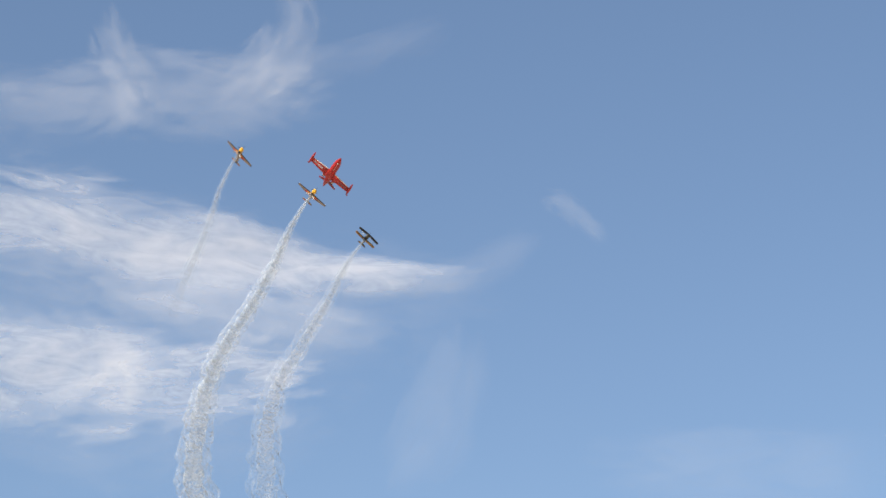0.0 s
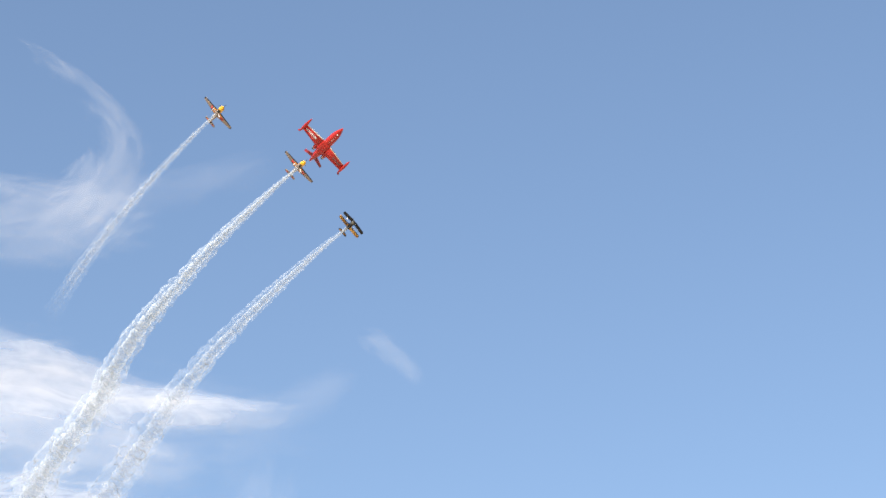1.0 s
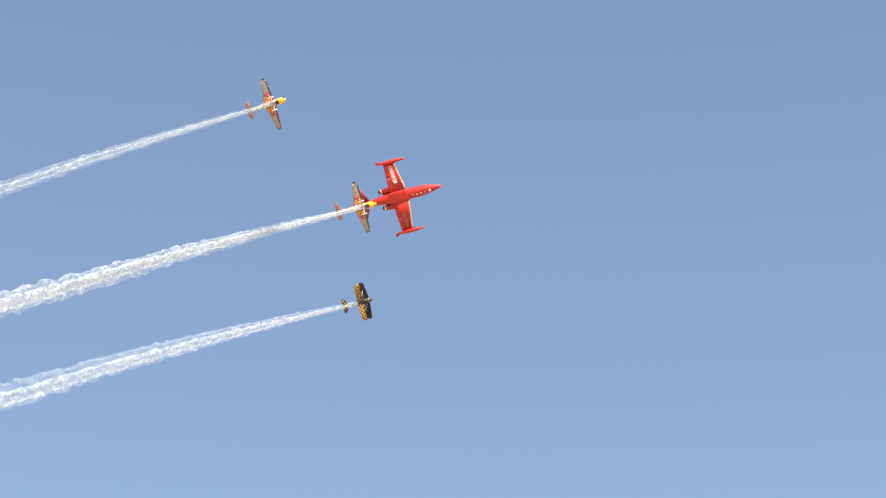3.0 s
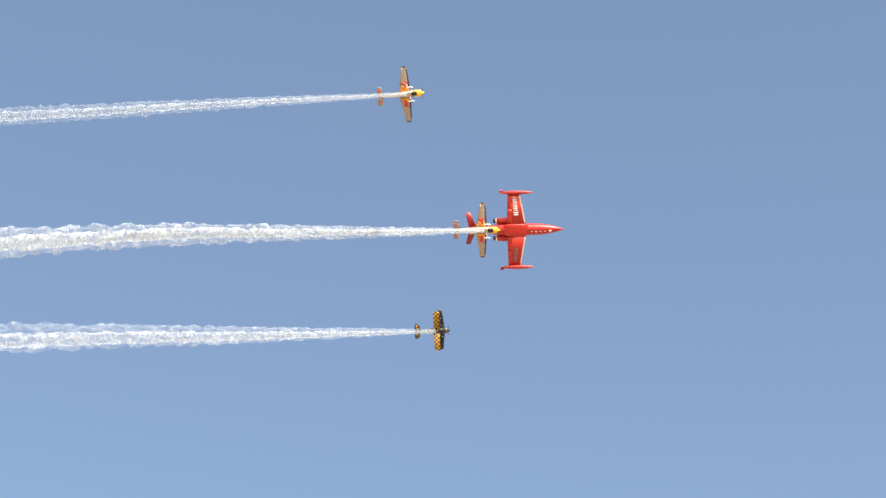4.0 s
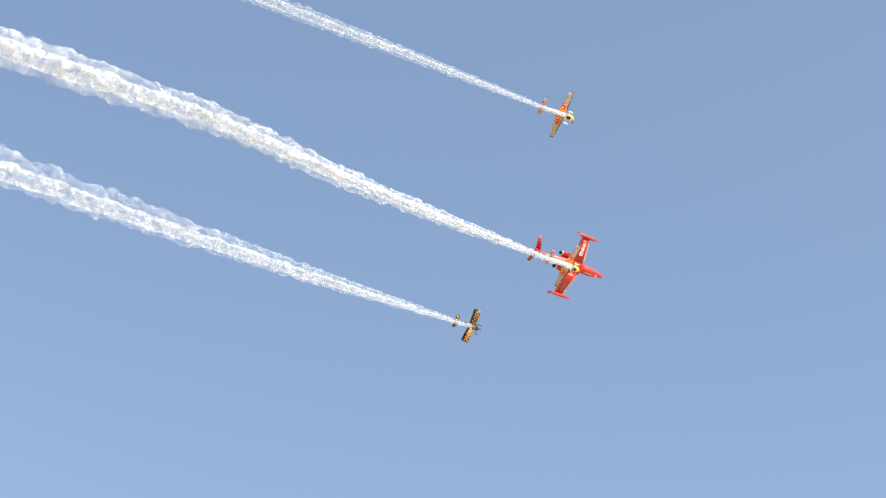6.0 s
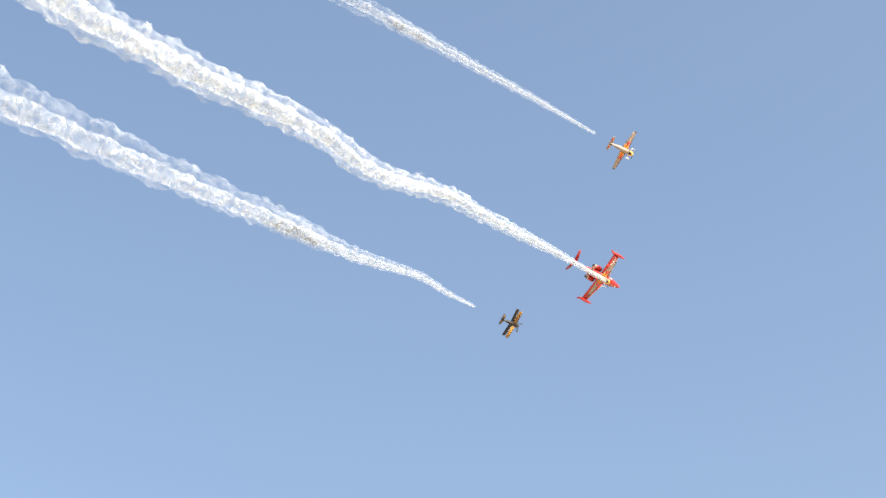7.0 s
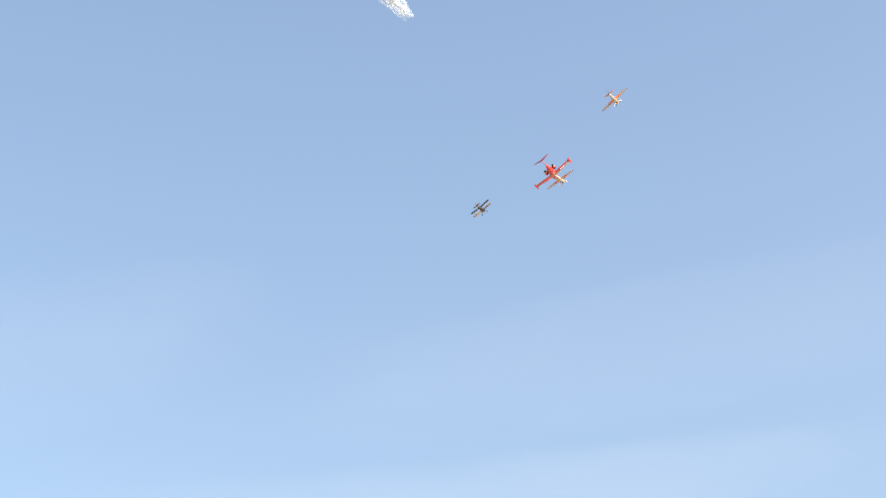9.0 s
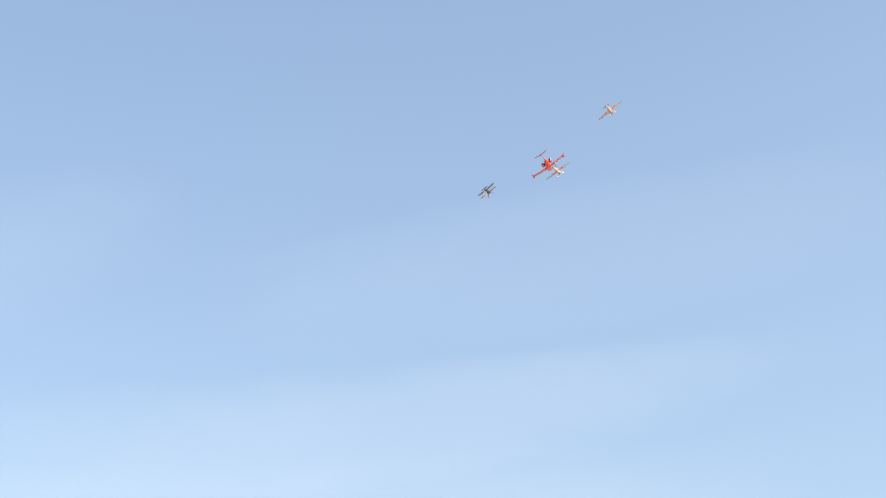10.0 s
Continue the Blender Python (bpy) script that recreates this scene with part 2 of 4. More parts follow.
def cloud_material(name, density, low, high, contrast):
    """Thin ice cloud: white, scattering, with gaps drawn out along the wind; soft towards the sheet's rim."""
    m = bpy.data.materials.new(name)
    m.use_nodes = True
    n, l = m.node_tree.nodes, m.node_tree.links
    n.remove(n["Principled BSDF"])

    def calc(op, a, b=None, clamp=False):
        k = n.new("ShaderNodeMath")
        k.operation = op
        k.use_clamp = clamp
        for i, v in enumerate((a, b)):
            if v is None:
                continue
            if isinstance(v, (int, float)):
                k.inputs[i].default_value = v
            else:
                l.new(v, k.inputs[i])
        return k.outputs[0]

    uv, lie = n.new("ShaderNodeUVMap"), n.new("ShaderNodeUVMap")
    uv.uv_map, lie.uv_map = "sheet", "wind"
    sep = n.new("ShaderNodeSeparateXYZ")
    l.new(uv.outputs[0], sep.inputs[0])
    u, v = sep.outputs[0], sep.outputs[1]
    tex = None
    for sx, sy, detail, warp, share in ((0.22, 0.75, 4, 1.0, 0.50), (0.55, 1.9, 6, 1.6, 0.32), (1.6, 3.0, 5, 0.8, 0.10)):
        mp = n.new("ShaderNodeMapping")
        mp.inputs["Scale"].default_value = (sx, sy, 1)
        l.new(lie.outputs[0], mp.inputs["Vector"])
        k = n.new("ShaderNodeTexNoise")
        k.inputs["Scale"].default_value, k.inputs["Detail"].default_value, k.inputs["Distortion"].default_value = 1.0, detail, warp
        k.inputs["Roughness"].default_value = 0.52
        l.new(mp.outputs[0], k.inputs["Vector"])
        add = calc("MULTIPLY", calc("SUBTRACT", k.outputs["Fac"], 0.5), share * contrast)
        tex = add if tex is None else calc("ADD", tex, add)
    across = calc("MULTIPLY", calc("MULTIPLY", v, calc("SUBTRACT", 1.0, v)), 4.0, True)
    along = calc("MULTIPLY", calc("MULTIPLY", u, calc("SUBTRACT", 1.0, u)), 5.0, True)
    rim = calc("MULTIPLY", across, along, True)
    body = calc("ADD", tex, rim)
    rng = n.new("ShaderNodeMapRange")
    rng.interpolation_type = "SMOOTHSTEP"
    rng.inputs["From Min"].default_value, rng.inputs["From Max"].default_value = low, high
    rng.inputs["To Max"].default_value = density
    l.new(body, rng.inputs["Value"])
    edge = n.new("ShaderNodeMapRange")
    edge.interpolation_type = "SMOOTHSTEP"
    edge.inputs["From Max"].default_value = 0.45
    l.new(rim, edge.inputs["Value"])
    alpha = calc("MULTIPLY", rng.outputs[0], edge.outputs[0], True)
    d, t, mx, out = n.new("ShaderNodeBsdfDiffuse"), n.new("ShaderNodeBsdfTranslucent"), n.new("ShaderNodeMixShader"), n.new("ShaderNodeMixShader")
    clear = n.new("ShaderNodeBsdfTransparent")
    for s in (d, t):
        s.inputs["Color"].default_value = (0.99, 0.955, 0.905, 1)
    mx.inputs[0].default_value = 0.5
    l.new(d.outputs[0], mx.inputs[1])
    l.new(t.outputs[0], mx.inputs[2])
    l.new(alpha, out.inputs[0])
    l.new(clear.outputs[0], out.inputs[1])
    l.new(mx.outputs[0], out.inputs[2])
    l.new(out.outputs[0], n["Material Output"].inputs["Surface"])
    return m


# ---- mesh helpers ----
def part(name, bm, mat, parent, label="", smooth=True):
    """Links a bmesh as one mesh object under a thing or a part."""
    me = bpy.data.meshes.new(name)
    bmesh.ops.recalc_face_normals(bm, faces=bm.faces)
    bm.to_mesh(me)
    bm.free()
    me.materials.append(mat)
    for p in me.polygons:
        p.use_smooth = smooth
    ob = new(name, me)
    ob.parent = parent
    return tagged(ob, label)


def thing(name, label, category, group=""):
    ob = new(name)
    ob.empty_display_size = 0.5
    return tagged(ob, label, category, group)


def skin(bm, rings, cap=True):
    """Joins rings of equal count into one closed skin."""
    vs = [[bm.verts.new(p) for p in r] for r in rings]
    n = len(vs[0])
    for a, b in zip(vs, vs[1:]):
        for i in range(n):
            bm.faces.new((a[i], a[(i + 1) % n], b[(i + 1) % n], b[i]))
    if cap:
        bm.faces.new(vs[0][::-1])
        bm.faces.new(vs[-1])
    return bm


def hull(sections, n=20, y0=0.0):
    """A body along x. Sections: x, centre height, half width, half height, squareness."""
    rings = []
    for x, cz, w, h, e in sections:
        ring = []
        for i in range(n):
            a = 2 * math.pi * i / n
            c, s = math.cos(a), math.sin(a)
            ring.append((x, y0 + w * math.copysign(abs(c) ** e, c), cz + h * math.copysign(abs(s) ** e, s)))
        rings.append(ring)
    return skin(bmesh.new(), rings)


PROFILE = ((0.0, 0.0), (0.015, 0.3), (0.06, 0.62), (0.16, 0.9), (0.32, 1.0), (0.55, 0.84), (0.8, 0.42), (1.0, 0.04))


def station(stations, y):
    """The section of a wing at the span y: leading edge, trailing edge, height, thickness."""
    for a, b in zip(stations, stations[1:]):
        lo, hi = sorted((a[0], b[0]))
        if lo - 1e-6 <= y <= hi + 1e-6:
            f = (y - a[0]) / (b[0] - a[0])
            return [p + (q - p) * f for p, q in zip(a[1:], b[1:])]
    return list(stations[-1][1:])


def aerofoil(stations):
    """A flying surface across y. Stations: y, leading edge x, trailing edge x, height, thickness."""
    rings = []
    for y, le, te, z, th in stations:
        up = [(le + (te - le) * c, y, z + th / 2 * p) for c, p in PROFILE]
        dn = [(le + (te - le) * c, y, z - th / 2 * p * 0.8) for c, p in PROFILE[1:]][::-1]
        rings.append(up + dn)
    return skin(bmesh.new(), rings)


def leading_edge(stations, y0, y1, lower, upper, proud=0.010):
    """A painted or bare strip wrapped round a wing's nose, from a chord fraction below to one above."""
    cs = [lower, lower * 0.66, lower * 0.36, lower * 0.14, 0.015, 0.0, 0.015, upper * 0.3, upper]
    rings = []
    for y in np.linspace(y0, y1, 7):
        le, te, z, th = station(stations, y)
        outer, inner = [], []
        for i, c in enumerate(cs):
            p = np.interp(c, [q[0] for q in PROFILE], [q[1] for q in PROFILE])
            down = -0.8 if i < 5 else 1.0
            x = le + (te - le) * c
            nose = proud * max(0.0, 1 - c / 0.08)
            outer.append((x + nose, y, z + down * (th / 2 * p + proud)))
            inner.append((x - nose - 0.004, y, z + down * (th / 2 * p - 0.01)))
        rings.append(outer + inner[::-1])
    return skin(bmesh.new(), rings)


def upright(stations, y=0.0, tilt=0.0):
    """A fin. Stations: height, leading edge x, trailing edge x, thickness."""
    rings = []
    for z, le, te, th in stations:
        a = [(le + (te - le) * c, y + tilt * z + th / 2 * p, z) for c, p in PROFILE]
        b = [(le + (te - le) * c, y + tilt * z - th / 2 * p, z) for c, p in PROFILE[1:]][::-1]
        rings.append(a + b)
    return skin(bmesh.new(), rings)


def under(stations, y, c):
    """A point just below a wing's lower skin at span y and chord fraction c."""
    le, te, z, th = station(stations, y)
    p = np.interp(c, [q[0] for q in PROFILE], [q[1] for q in PROFILE])
    return (le + (te - le) * c, y, z - th / 2 * p * 0.8 - 0.012)


def under_panel(stations, y0, y1, c0, c1, ny=5, nc=4, taper=0.0, thick=0.006):
    """A thin painted panel lying on the lower skin."""
    bm = bmesh.new()
    grid = []
    for i in range(ny + 1):
        y = y0 + (y1 - y0) * i / ny
        f = i / ny
        row = []
        for j in range(nc + 1):
            c = c0 + taper * f + (c1 - taper * f - c0 - taper * f) * j / nc
            row.append(bm.verts.new(under(stations, y, c)))
        grid.append(row)
    for i in range(ny):
        for j in range(nc):
            bm.faces.new((grid[i][j], grid[i][j + 1], grid[i + 1][j + 1], grid[i + 1][j]))
    r = bmesh.ops.extrude_face_region(bm, geom=bm.faces[:])
    bmesh.ops.translate(bm, verts=[v for v in r["geom"] if isinstance(v, bmesh.types.BMVert)], vec=(0, 0, -thick))
    return bm


def under_blob(bm, stations, y, c, ry, rc, turn, n=10, drop=0.006):
    """Adds a leaf-shaped patch on the lower skin."""
    co, si = math.cos(turn), math.sin(turn)
    ring = []
    for i in range(n):
        a = 2 * math.pi * i / n
        p, q = ry * math.cos(a), rc * math.sin(a) * (1 + 0.35 * math.cos(3 * a))
        x_, y_, z_ = under(stations, y + p * co - q * si, min(0.95, max(0.05, c + (p * si + q * co))))
        ring.append((x_, y_, z_ - drop))
    lo = [bm.verts.new(p) for p in ring]
    hi = [bm.verts.new((p[0], p[1], p[2] - 0.006)) for p in ring]
    bm.faces.new(lo)
    bm.faces.new(hi[::-1])
    for i in range(n):
        bm.faces.new((lo[i], hi[i], hi[(i + 1) % n], lo[(i + 1) % n]))


def rod(a, b, ra, rb, n=8, flat=1.0):
    """A strut from a to b, with an oval section."""
    a, b = Vector(a), Vector(b)
    m = (b - a).to_track_quat("Z", "X").to_matrix()
    rings = []
    for p, r in ((a, ra), (b, rb)):
        rings.append([p + m @ Vector((r * math.cos(2 * math.pi * i / n), r * flat * math.sin(2 * math.pi * i / n), 0)) for i in range(n)])
    return skin(bmesh.new(), rings)


def wheel(x, y, z, r, w):
    bm = bmesh.new()
    prof = ((-w / 2, r * 0.55), (-w / 2, r * 0.88), (-w * 0.3, r), (w * 0.3, r), (w / 2, r * 0.88), (w / 2, r * 0.55))
    return skin(bm, [[(x + q * math.cos(2 * math.pi * i / 16), y + s, z + q * math.sin(2 * math.pi * i / 16)) for i in range(16)] for s, q in prof])


def lathe(profile, x, y, z, n=18):
    """A round body along x. Profile: x, radius."""
    return skin(bmesh.new(), [[(x + a, y + r * math.cos(2 * math.pi * i / n), z + r * math.sin(2 * math.pi * i / n)) for i in range(n)] for a, r in profile])


def blade(length, chord, turn):
    """A twisted propeller blade in the plane of y and z, about the hub at the origin."""
    bm = bmesh.new()
    rings = []
    for k in range(6):
        f = k / 5
        r = 0.12 + (length - 0.12) * f
        c = chord * (0.55 + 1.1 * f - 1.25 * f * f)
        tw = radians(58 - 38 * f)
        pts = []
        for i in range(8):
            a = 2 * math.pi * i / 8
            u, v = c / 2 * math.cos(a), c * 0.06 * math.sin(a)
            px, py = u * math.sin(tw) + v * math.cos(tw), u * math.cos(tw) - v * math.sin(tw)
            pts.append((px, py * math.cos(turn) - r * math.sin(turn), py * math.sin(turn) + r * math.cos(turn)))
        rings.append(pts)
    return skin(bm, rings)


# ---- ground ----
def build_ground():
    bm = bmesh.new()
    bmesh.ops.create_grid(bm, x_segments=60, y_segments=60, size=12000)
    for v in bm.verts:
        d = v.co.length
        if d > 600:
            v.co.z = -3 + 6 * noise.noise(v.co * 0.0006)
    soil = material("dry_grass_and_sand", (0.46, 0.37, 0.25), 0.95, var=0.25, scale=0.05, bump=0.3)
    ob = part("ground", bm, soil, None, "dry sandy airfield grass reaching to the horizon")
    tagged(ob, kind="structure", category="ground")


build_ground()


# ---- clouds ----
def build_cloud(label, spine, height, mat, bulge):
    """A wisp of high cloud. Spine: bearing, elevation, half width, all in degrees as seen from the ground."""
    def at(az, el):
        d = Vector((math.cos(radians(el)) * math.sin(radians(az)), math.cos(radians(el)) * math.cos(radians(az)), math.sin(radians(el))))
        return d * (height / d.z)

    nu, nv = 40, 16
    ks = np.linspace(0, 1, 121)
    raw = np.array(spine, float)
    raw = np.stack([np.interp(ks, np.linspace(0, 1, len(raw)), raw[:, i]) for i in range(3)], 1)
    pad = np.concatenate([2 * raw[0] - raw[20:0:-1], raw, 2 * raw[-1] - raw[-2:-22:-1]])
    bell = np.hanning(43)[1:-1] / np.hanning(43).sum()
    pts = np.stack([np.convolve(pad[:, i], bell, "valid") for i in range(3)], 1)
    pts[:, 2] = np.maximum(pts[:, 2], 0.15)
    bm = bmesh.new()
    lay, lie = bm.loops.layers.uv.new("sheet"), bm.loops.layers.uv.new("wind")
    run, shift, lengths, widths = 0.0, random.uniform(0, 40), [], []
    grid = []
    for i in range(nu + 1):
        f = i / nu
        az, el, w = (np.interp(f, ks, pts[:, j]) for j in range(3))
        g = min(1, f + 0.02) - max(0, f - 0.02)
        da = (np.interp(min(1, f + 0.02), ks, pts[:, 0]) - np.interp(max(0, f - 0.02), ks, pts[:, 0])) * math.cos(radians(el)) / g
        de = (np.interp(min(1, f + 0.02), ks, pts[:, 1]) - np.interp(max(0, f - 0.02), ks, pts[:, 1])) / g
        s = math.hypot(da, de)
        na, ne = -de / s, da / s
        lengths.append(run)
        widths.append(w)
        run += s / nu
        row = []
        for j in range(nv + 1):
            v = 2 * j / nv - 1
            p = at(az + na * w * v / math.cos(radians(el)), el + ne * w * v)
            p.z += bulge * ((1 - v * v) + 0.6 * noise.noise(p * 0.004))
            row.append(bm.verts.new(p))
        grid.append(row)
    for i in range(nu):
        for j in range(nv):
            fc = bm.faces.new((grid[i][j], grid[i + 1][j], grid[i + 1][j + 1], grid[i][j + 1]))
            for lp, (a, b) in zip(fc.loops, ((i, j), (i + 1, j), (i + 1, j + 1), (i, j + 1))):
                lp[lay].uv = (a / nu, b / nv)
                lp[lie].uv = (lengths[a] + shift, widths[a] * (2 * b / nv - 1) + shift)
    mid = sum((v.co for v in bm.verts), Vector()) / len(bm.verts)
    bmesh.ops.translate(bm, verts=bm.verts, vec=-mid)
    ob = part("cloud", bm, mat, None, label)
    ob.location = mid
    ob.visible_shadow = False
    tagged(ob, category="cloud", group="wisps of high cloud", kind="stuff")


def build_clouds():
    dense = cloud_material("dense_ice_cloud", 0.66, 0.32, 1.45, 2.3)
    wisp = cloud_material("wispy_ice_cloud", 0.23, 0.30, 1.40, 2.8)
    faint = cloud_material("faint_ice_cloud", 0.09, 0.25, 1.40, 2.6)
    shred = cloud_material("torn_ice_cloud", 0.15, 0.70, 1.75, 4.2)
    pale = cloud_material("pale_ice_cloud", 0.32, 0.30, 1.40, 2.4)
    torn = cloud_material("torn_veil_of_ice_cloud", 0.27, 0.55, 1.6, 3.4)
    clump = cloud_material("clumped_ice_cloud", 0.60, 0.45, 1.45, 3.2)
    haze = cloud_material("hazy_thin_cloud", 0.06, -0.1, 1.3, 1.2)
    veil = cloud_material("veil_of_thin_cloud", 0.028, -0.1, 1.3, 1.4)
    build_cloud("broad white cirrus band thinning to a pointed tip", [(-70, 27.2, 3.0), (-64, 26.4, 2.7), (-59.5, 26.0, 2.1), (-54.5, 25.5, 1.2), (-51.5, 25.3, 0.7), (-48.6, 25.6, 0.35)], 1700, dense, 30)
    build_cloud("bright white cirrus clump below the broad band", [(-70, 22.6, 2.3), (-64, 22.8, 2.1), (-61, 23.0, 1.7), (-58.2, 23.6, 0.9)], 1690, dense, 25)
    build_cloud("thin wispy cirrus veil with a flat lower edge", [(-70, 28.8, 1.4), (-64.7, 29.6, 1.5), (-60.5, 30.2, 1.7), (-57.0, 30.4, 1.5), (-53.8, 30.4, 0.9)], 1710, wisp, 20)
    build_cloud("wispy cirrus plume curling upwards", [(-59.8, 29.0, 1.2), (-57.0, 30.6, 1.7), (-55.7, 32.0, 1.3), (-56.8, 33.5, 0.8), (-58.4, 34.4, 0.6), (-60.5, 35.1, 0.5)], 1720, torn, 20)
    build_cloud("short wispy spur of cirrus", [(-60.0, 29.0, 1.1), (-61.2, 30.9, 1.0), (-62.2, 32.8, 0.8)], 1715, torn, 15)
    build_cloud("faint streak of cirrus drifting off the plume", [(-57.0, 30.8, 0.9), (-53.8, 31.5, 0.7), (-50.4, 32.6, 0.7)], 1705, faint, 12)
    build_cloud("pale cirrus band under the broad one", [(-63, 25.3, 1.1), (-58, 24.6, 1.2), (-55.2, 24.3, 1.0), (-52.0, 24.1, 0.6)], 1680, pale, 15)
    build_cloud("hazy patch of thin cirrus", [(-64, 22.0, 1.8), (-59.5, 22.3, 2.4), (-56.5, 22.6, 2.4), (-53.6, 22.9, 1.5)], 1675, clump, 20)
    build_cloud("hazy lower patch of thin cirrus", [(-68, 21.0, 1.5), (-61, 21.0, 1.8), (-57, 21.2, 1.6), (-53.8, 21.8, 1.0)], 1672, faint, 20)
    build_cloud("hazy veil round the broad band", [(-70, 25.0, 4.5), (-62, 25.0, 4.2), (-55, 24.5, 3.2), (-48, 24.5, 1.8)], 1730, faint, 20)
    build_cloud("small lone wisp of cirrus", [(-48.6, 27.9, 0.4), (-47.7, 27.6, 0.65), (-46.9, 27.0, 0.5), (-46.0, 26.3, 0.35)], 1700, shred, 8)
    build_cloud("faint upright wisp of cirrus", [(-50.6, 24.6, 0.7), (-51.0, 23.0, 1.2), (-51.8, 21.2, 1.5), (-53.0, 19.6, 1.2)], 1690, faint, 10)
    build_cloud("faint thread of cirrus beyond the tip", [(-52.4, 25.1, 0.8), (-50.2, 25.9, 0.8), (-48.2, 26.9, 0.6)], 1700, faint, 8)
    build_cloud("faint low haze of thin cloud", [(-48, 20.6, 1.4), (-43, 20.2, 1.6), (-38, 20.2, 1.3)], 1650, faint, 15)
    build_cloud("pale low bank of thin cloud", [(26, 16.6, 2.2), (38, 17.6, 2.4), (44, 18.6, 2.0), (50, 19.6, 1.6), (58, 20.6, 1.1)], 1300, haze, 20)
    build_cloud("pale lower bank of thin cloud", [(28, 14.6, 2.6), (42, 15.6, 2.8), (58, 16.6, 2.4)], 1250, haze, 20)
    build_cloud("faint hazy patch of thin cloud", [(24, 21.0, 2.2), (32, 22.6, 2.6), (39.5, 24.6, 1.8)], 1350, veil, 15)
    build_cloud("faint thread of thin cloud", [(38, 21.6, 1.8), (50, 23.4, 2.4), (62, 25.0, 1.8)], 1350, veil, 12)


build_clouds()


# ---- business jet ----
def build_jet():
    jet = thing("business_jet", "glossy red twin-engined business jet with tip tanks and a T-tail", "jet aircraft")
    body = part("fuselage", hull([
        (6.72, 0.36, 0.02, 0.02, 1), (6.55, 0.37, 0.11, 0.10, 1), (6.1, 0.40, 0.27, 0.25, 1), (5.4, 0.47, 0.46, 0.44, 1), (4.6, 0.55, 0.63, 0.62, 1),
        (3.8, 0.62, 0.75, 0.78, 0.95), (2.8, 0.65, 0.80, 0.85, 0.95), (0.5, 0.65, 0.81, 0.85, 0.95), (-1.5, 0.67, 0.78, 0.82, 0.95), (-2.8, 0.72, 0.66, 0.72, 1),
        (-4.0, 0.82, 0.47, 0.55, 1), (-5.0, 0.95, 0.28, 0.36, 1), (-5.8, 1.05, 0.12, 0.18, 1), (-6.0, 1.08, 0.03, 0.06, 1)], 28), RED, jet)
    part("windscreen", hull([(4.75, 0.98, 0.30, 0.10, 1), (4.4, 1.08, 0.52, 0.22, 1), (3.9, 1.18, 0.60, 0.30, 1), (3.5, 1.24, 0.52, 0.26, 1)], 16), GLASS, body, "dark cockpit windscreen")
    part("wing_box", hull([(1.9, 0.02, 0.62, 0.10, 0.6), (1.3, -0.02, 0.86, 0.24, 0.6), (-0.7, -0.02, 0.86, 0.24, 0.6), (-1.3, 0.03, 0.76, 0.16, 0.6), (-1.8, 0.10, 0.45, 0.06, 0.6)], 20), RED, body)
    for s in (1, -1):
        st = [(s * 0.5, 1.62, -1.05, -0.02, 0.34), (s * 2.6, 1.22, -0.98, 0.10, 0.25), (s * 4.95, 0.76, -0.9, 0.25, 0.16)]
        w = part("wing", aerofoil(st), RED, jet)
        # bright strip: the sun's glow along the wing's nose, put into the colour
        part("leading_edge", leading_edge(st, s * 0.95, s * 4.86, 0.07, 0.08), BARE, w, "pale metal leading edge with the sun's rim painted in")
        part("flap", under_panel(st, s * 0.95, s * 2.9, 0.74, 0.97), RED, w)
        part("aileron", under_panel(st, s * 3.0, s * 4.8, 0.76, 0.97), RED, w)
        # large lettering under one wing, registration under the other, as plain bars
        if s < 0:
            for k in range(9):
                y = -4.55 + k * 0.29
                part("lettering_bar", under_panel(st, y, y + (0.2 if k % 3 else 0.13), 0.34 - 0.02 * (k % 2), 0.60 + 0.02 * (k % 2), 1, 3), WHITE, w, "white lettering bar")
        else:
            for k in range(6):
                y = 2.55 + k * 0.33
                part("lettering_bar", under_panel(st, y, y + 0.22, 0.36, 0.6, 1, 3), GREY, w, "dark lettering bar")
        tank = part("tip_tank", lathe([(2.62, 0.01), (2.5, 0.06), (2.1, 0.15), (1.5, 0.23), (0.6, 0.275), (-0.4, 0.27), (-1.1, 0.21), (-1.7, 0.11), (-1.95, 0.03)], 0, s * 5.16, 0.27), RED, jet)
        part("tank_fin", aerofoil([(s * 5.16, -1.15, -1.95, 0.27, 0.06), (s * 5.55, -1.75, -2.1, 0.30, 0.03)]), DARK_RED, tank, "dark red fin on the tank's tail")
        nac = part("engine_nacelle", lathe([(-0.55, 0.33), (-0.5, 0.40), (-0.8, 0.45), (-1.3, 0.46), (-1.9, 0.42), (-2.5, 0.34)], 0, s * 1.2, 0.95), RED, jet)
        part("intake", lathe([(-0.62, 0.30), (-0.545, 0.335), (-0.50, 0.37), (-0.53, 0.405), (-0.6, 0.41)], 0, s * 1.2, 0.95), BARE, nac, "polished intake lip")
        part("fan", lathe([(-0.52, 0.04), (-0.545, 0.30), (-0.56, 0.30)], 0, s * 1.2, 0.95), SOOT, nac, "dark engine fan")
        part("exhaust_ring", lathe([(-2.44, 0.352), (-2.62, 0.335), (-2.62, 0.30)], 0, s * 1.2, 0.95), BARE, nac, "pale metal exhaust ring")
        part("exhaust", lathe([(-2.6, 0.32), (-2.95, 0.27), (-2.96, 0.24), (-2.75, 0.2)], 0, s * 1.2, 0.95), SOOT, nac, "sooty exhaust nozzle")
        part("pylon", aerofoil([(s * 0.55, -0.8, -2.4, 0.92, 0.16), (s * 0.95, -0.8, -2.4, 0.95, 0.14)]), RED, jet)
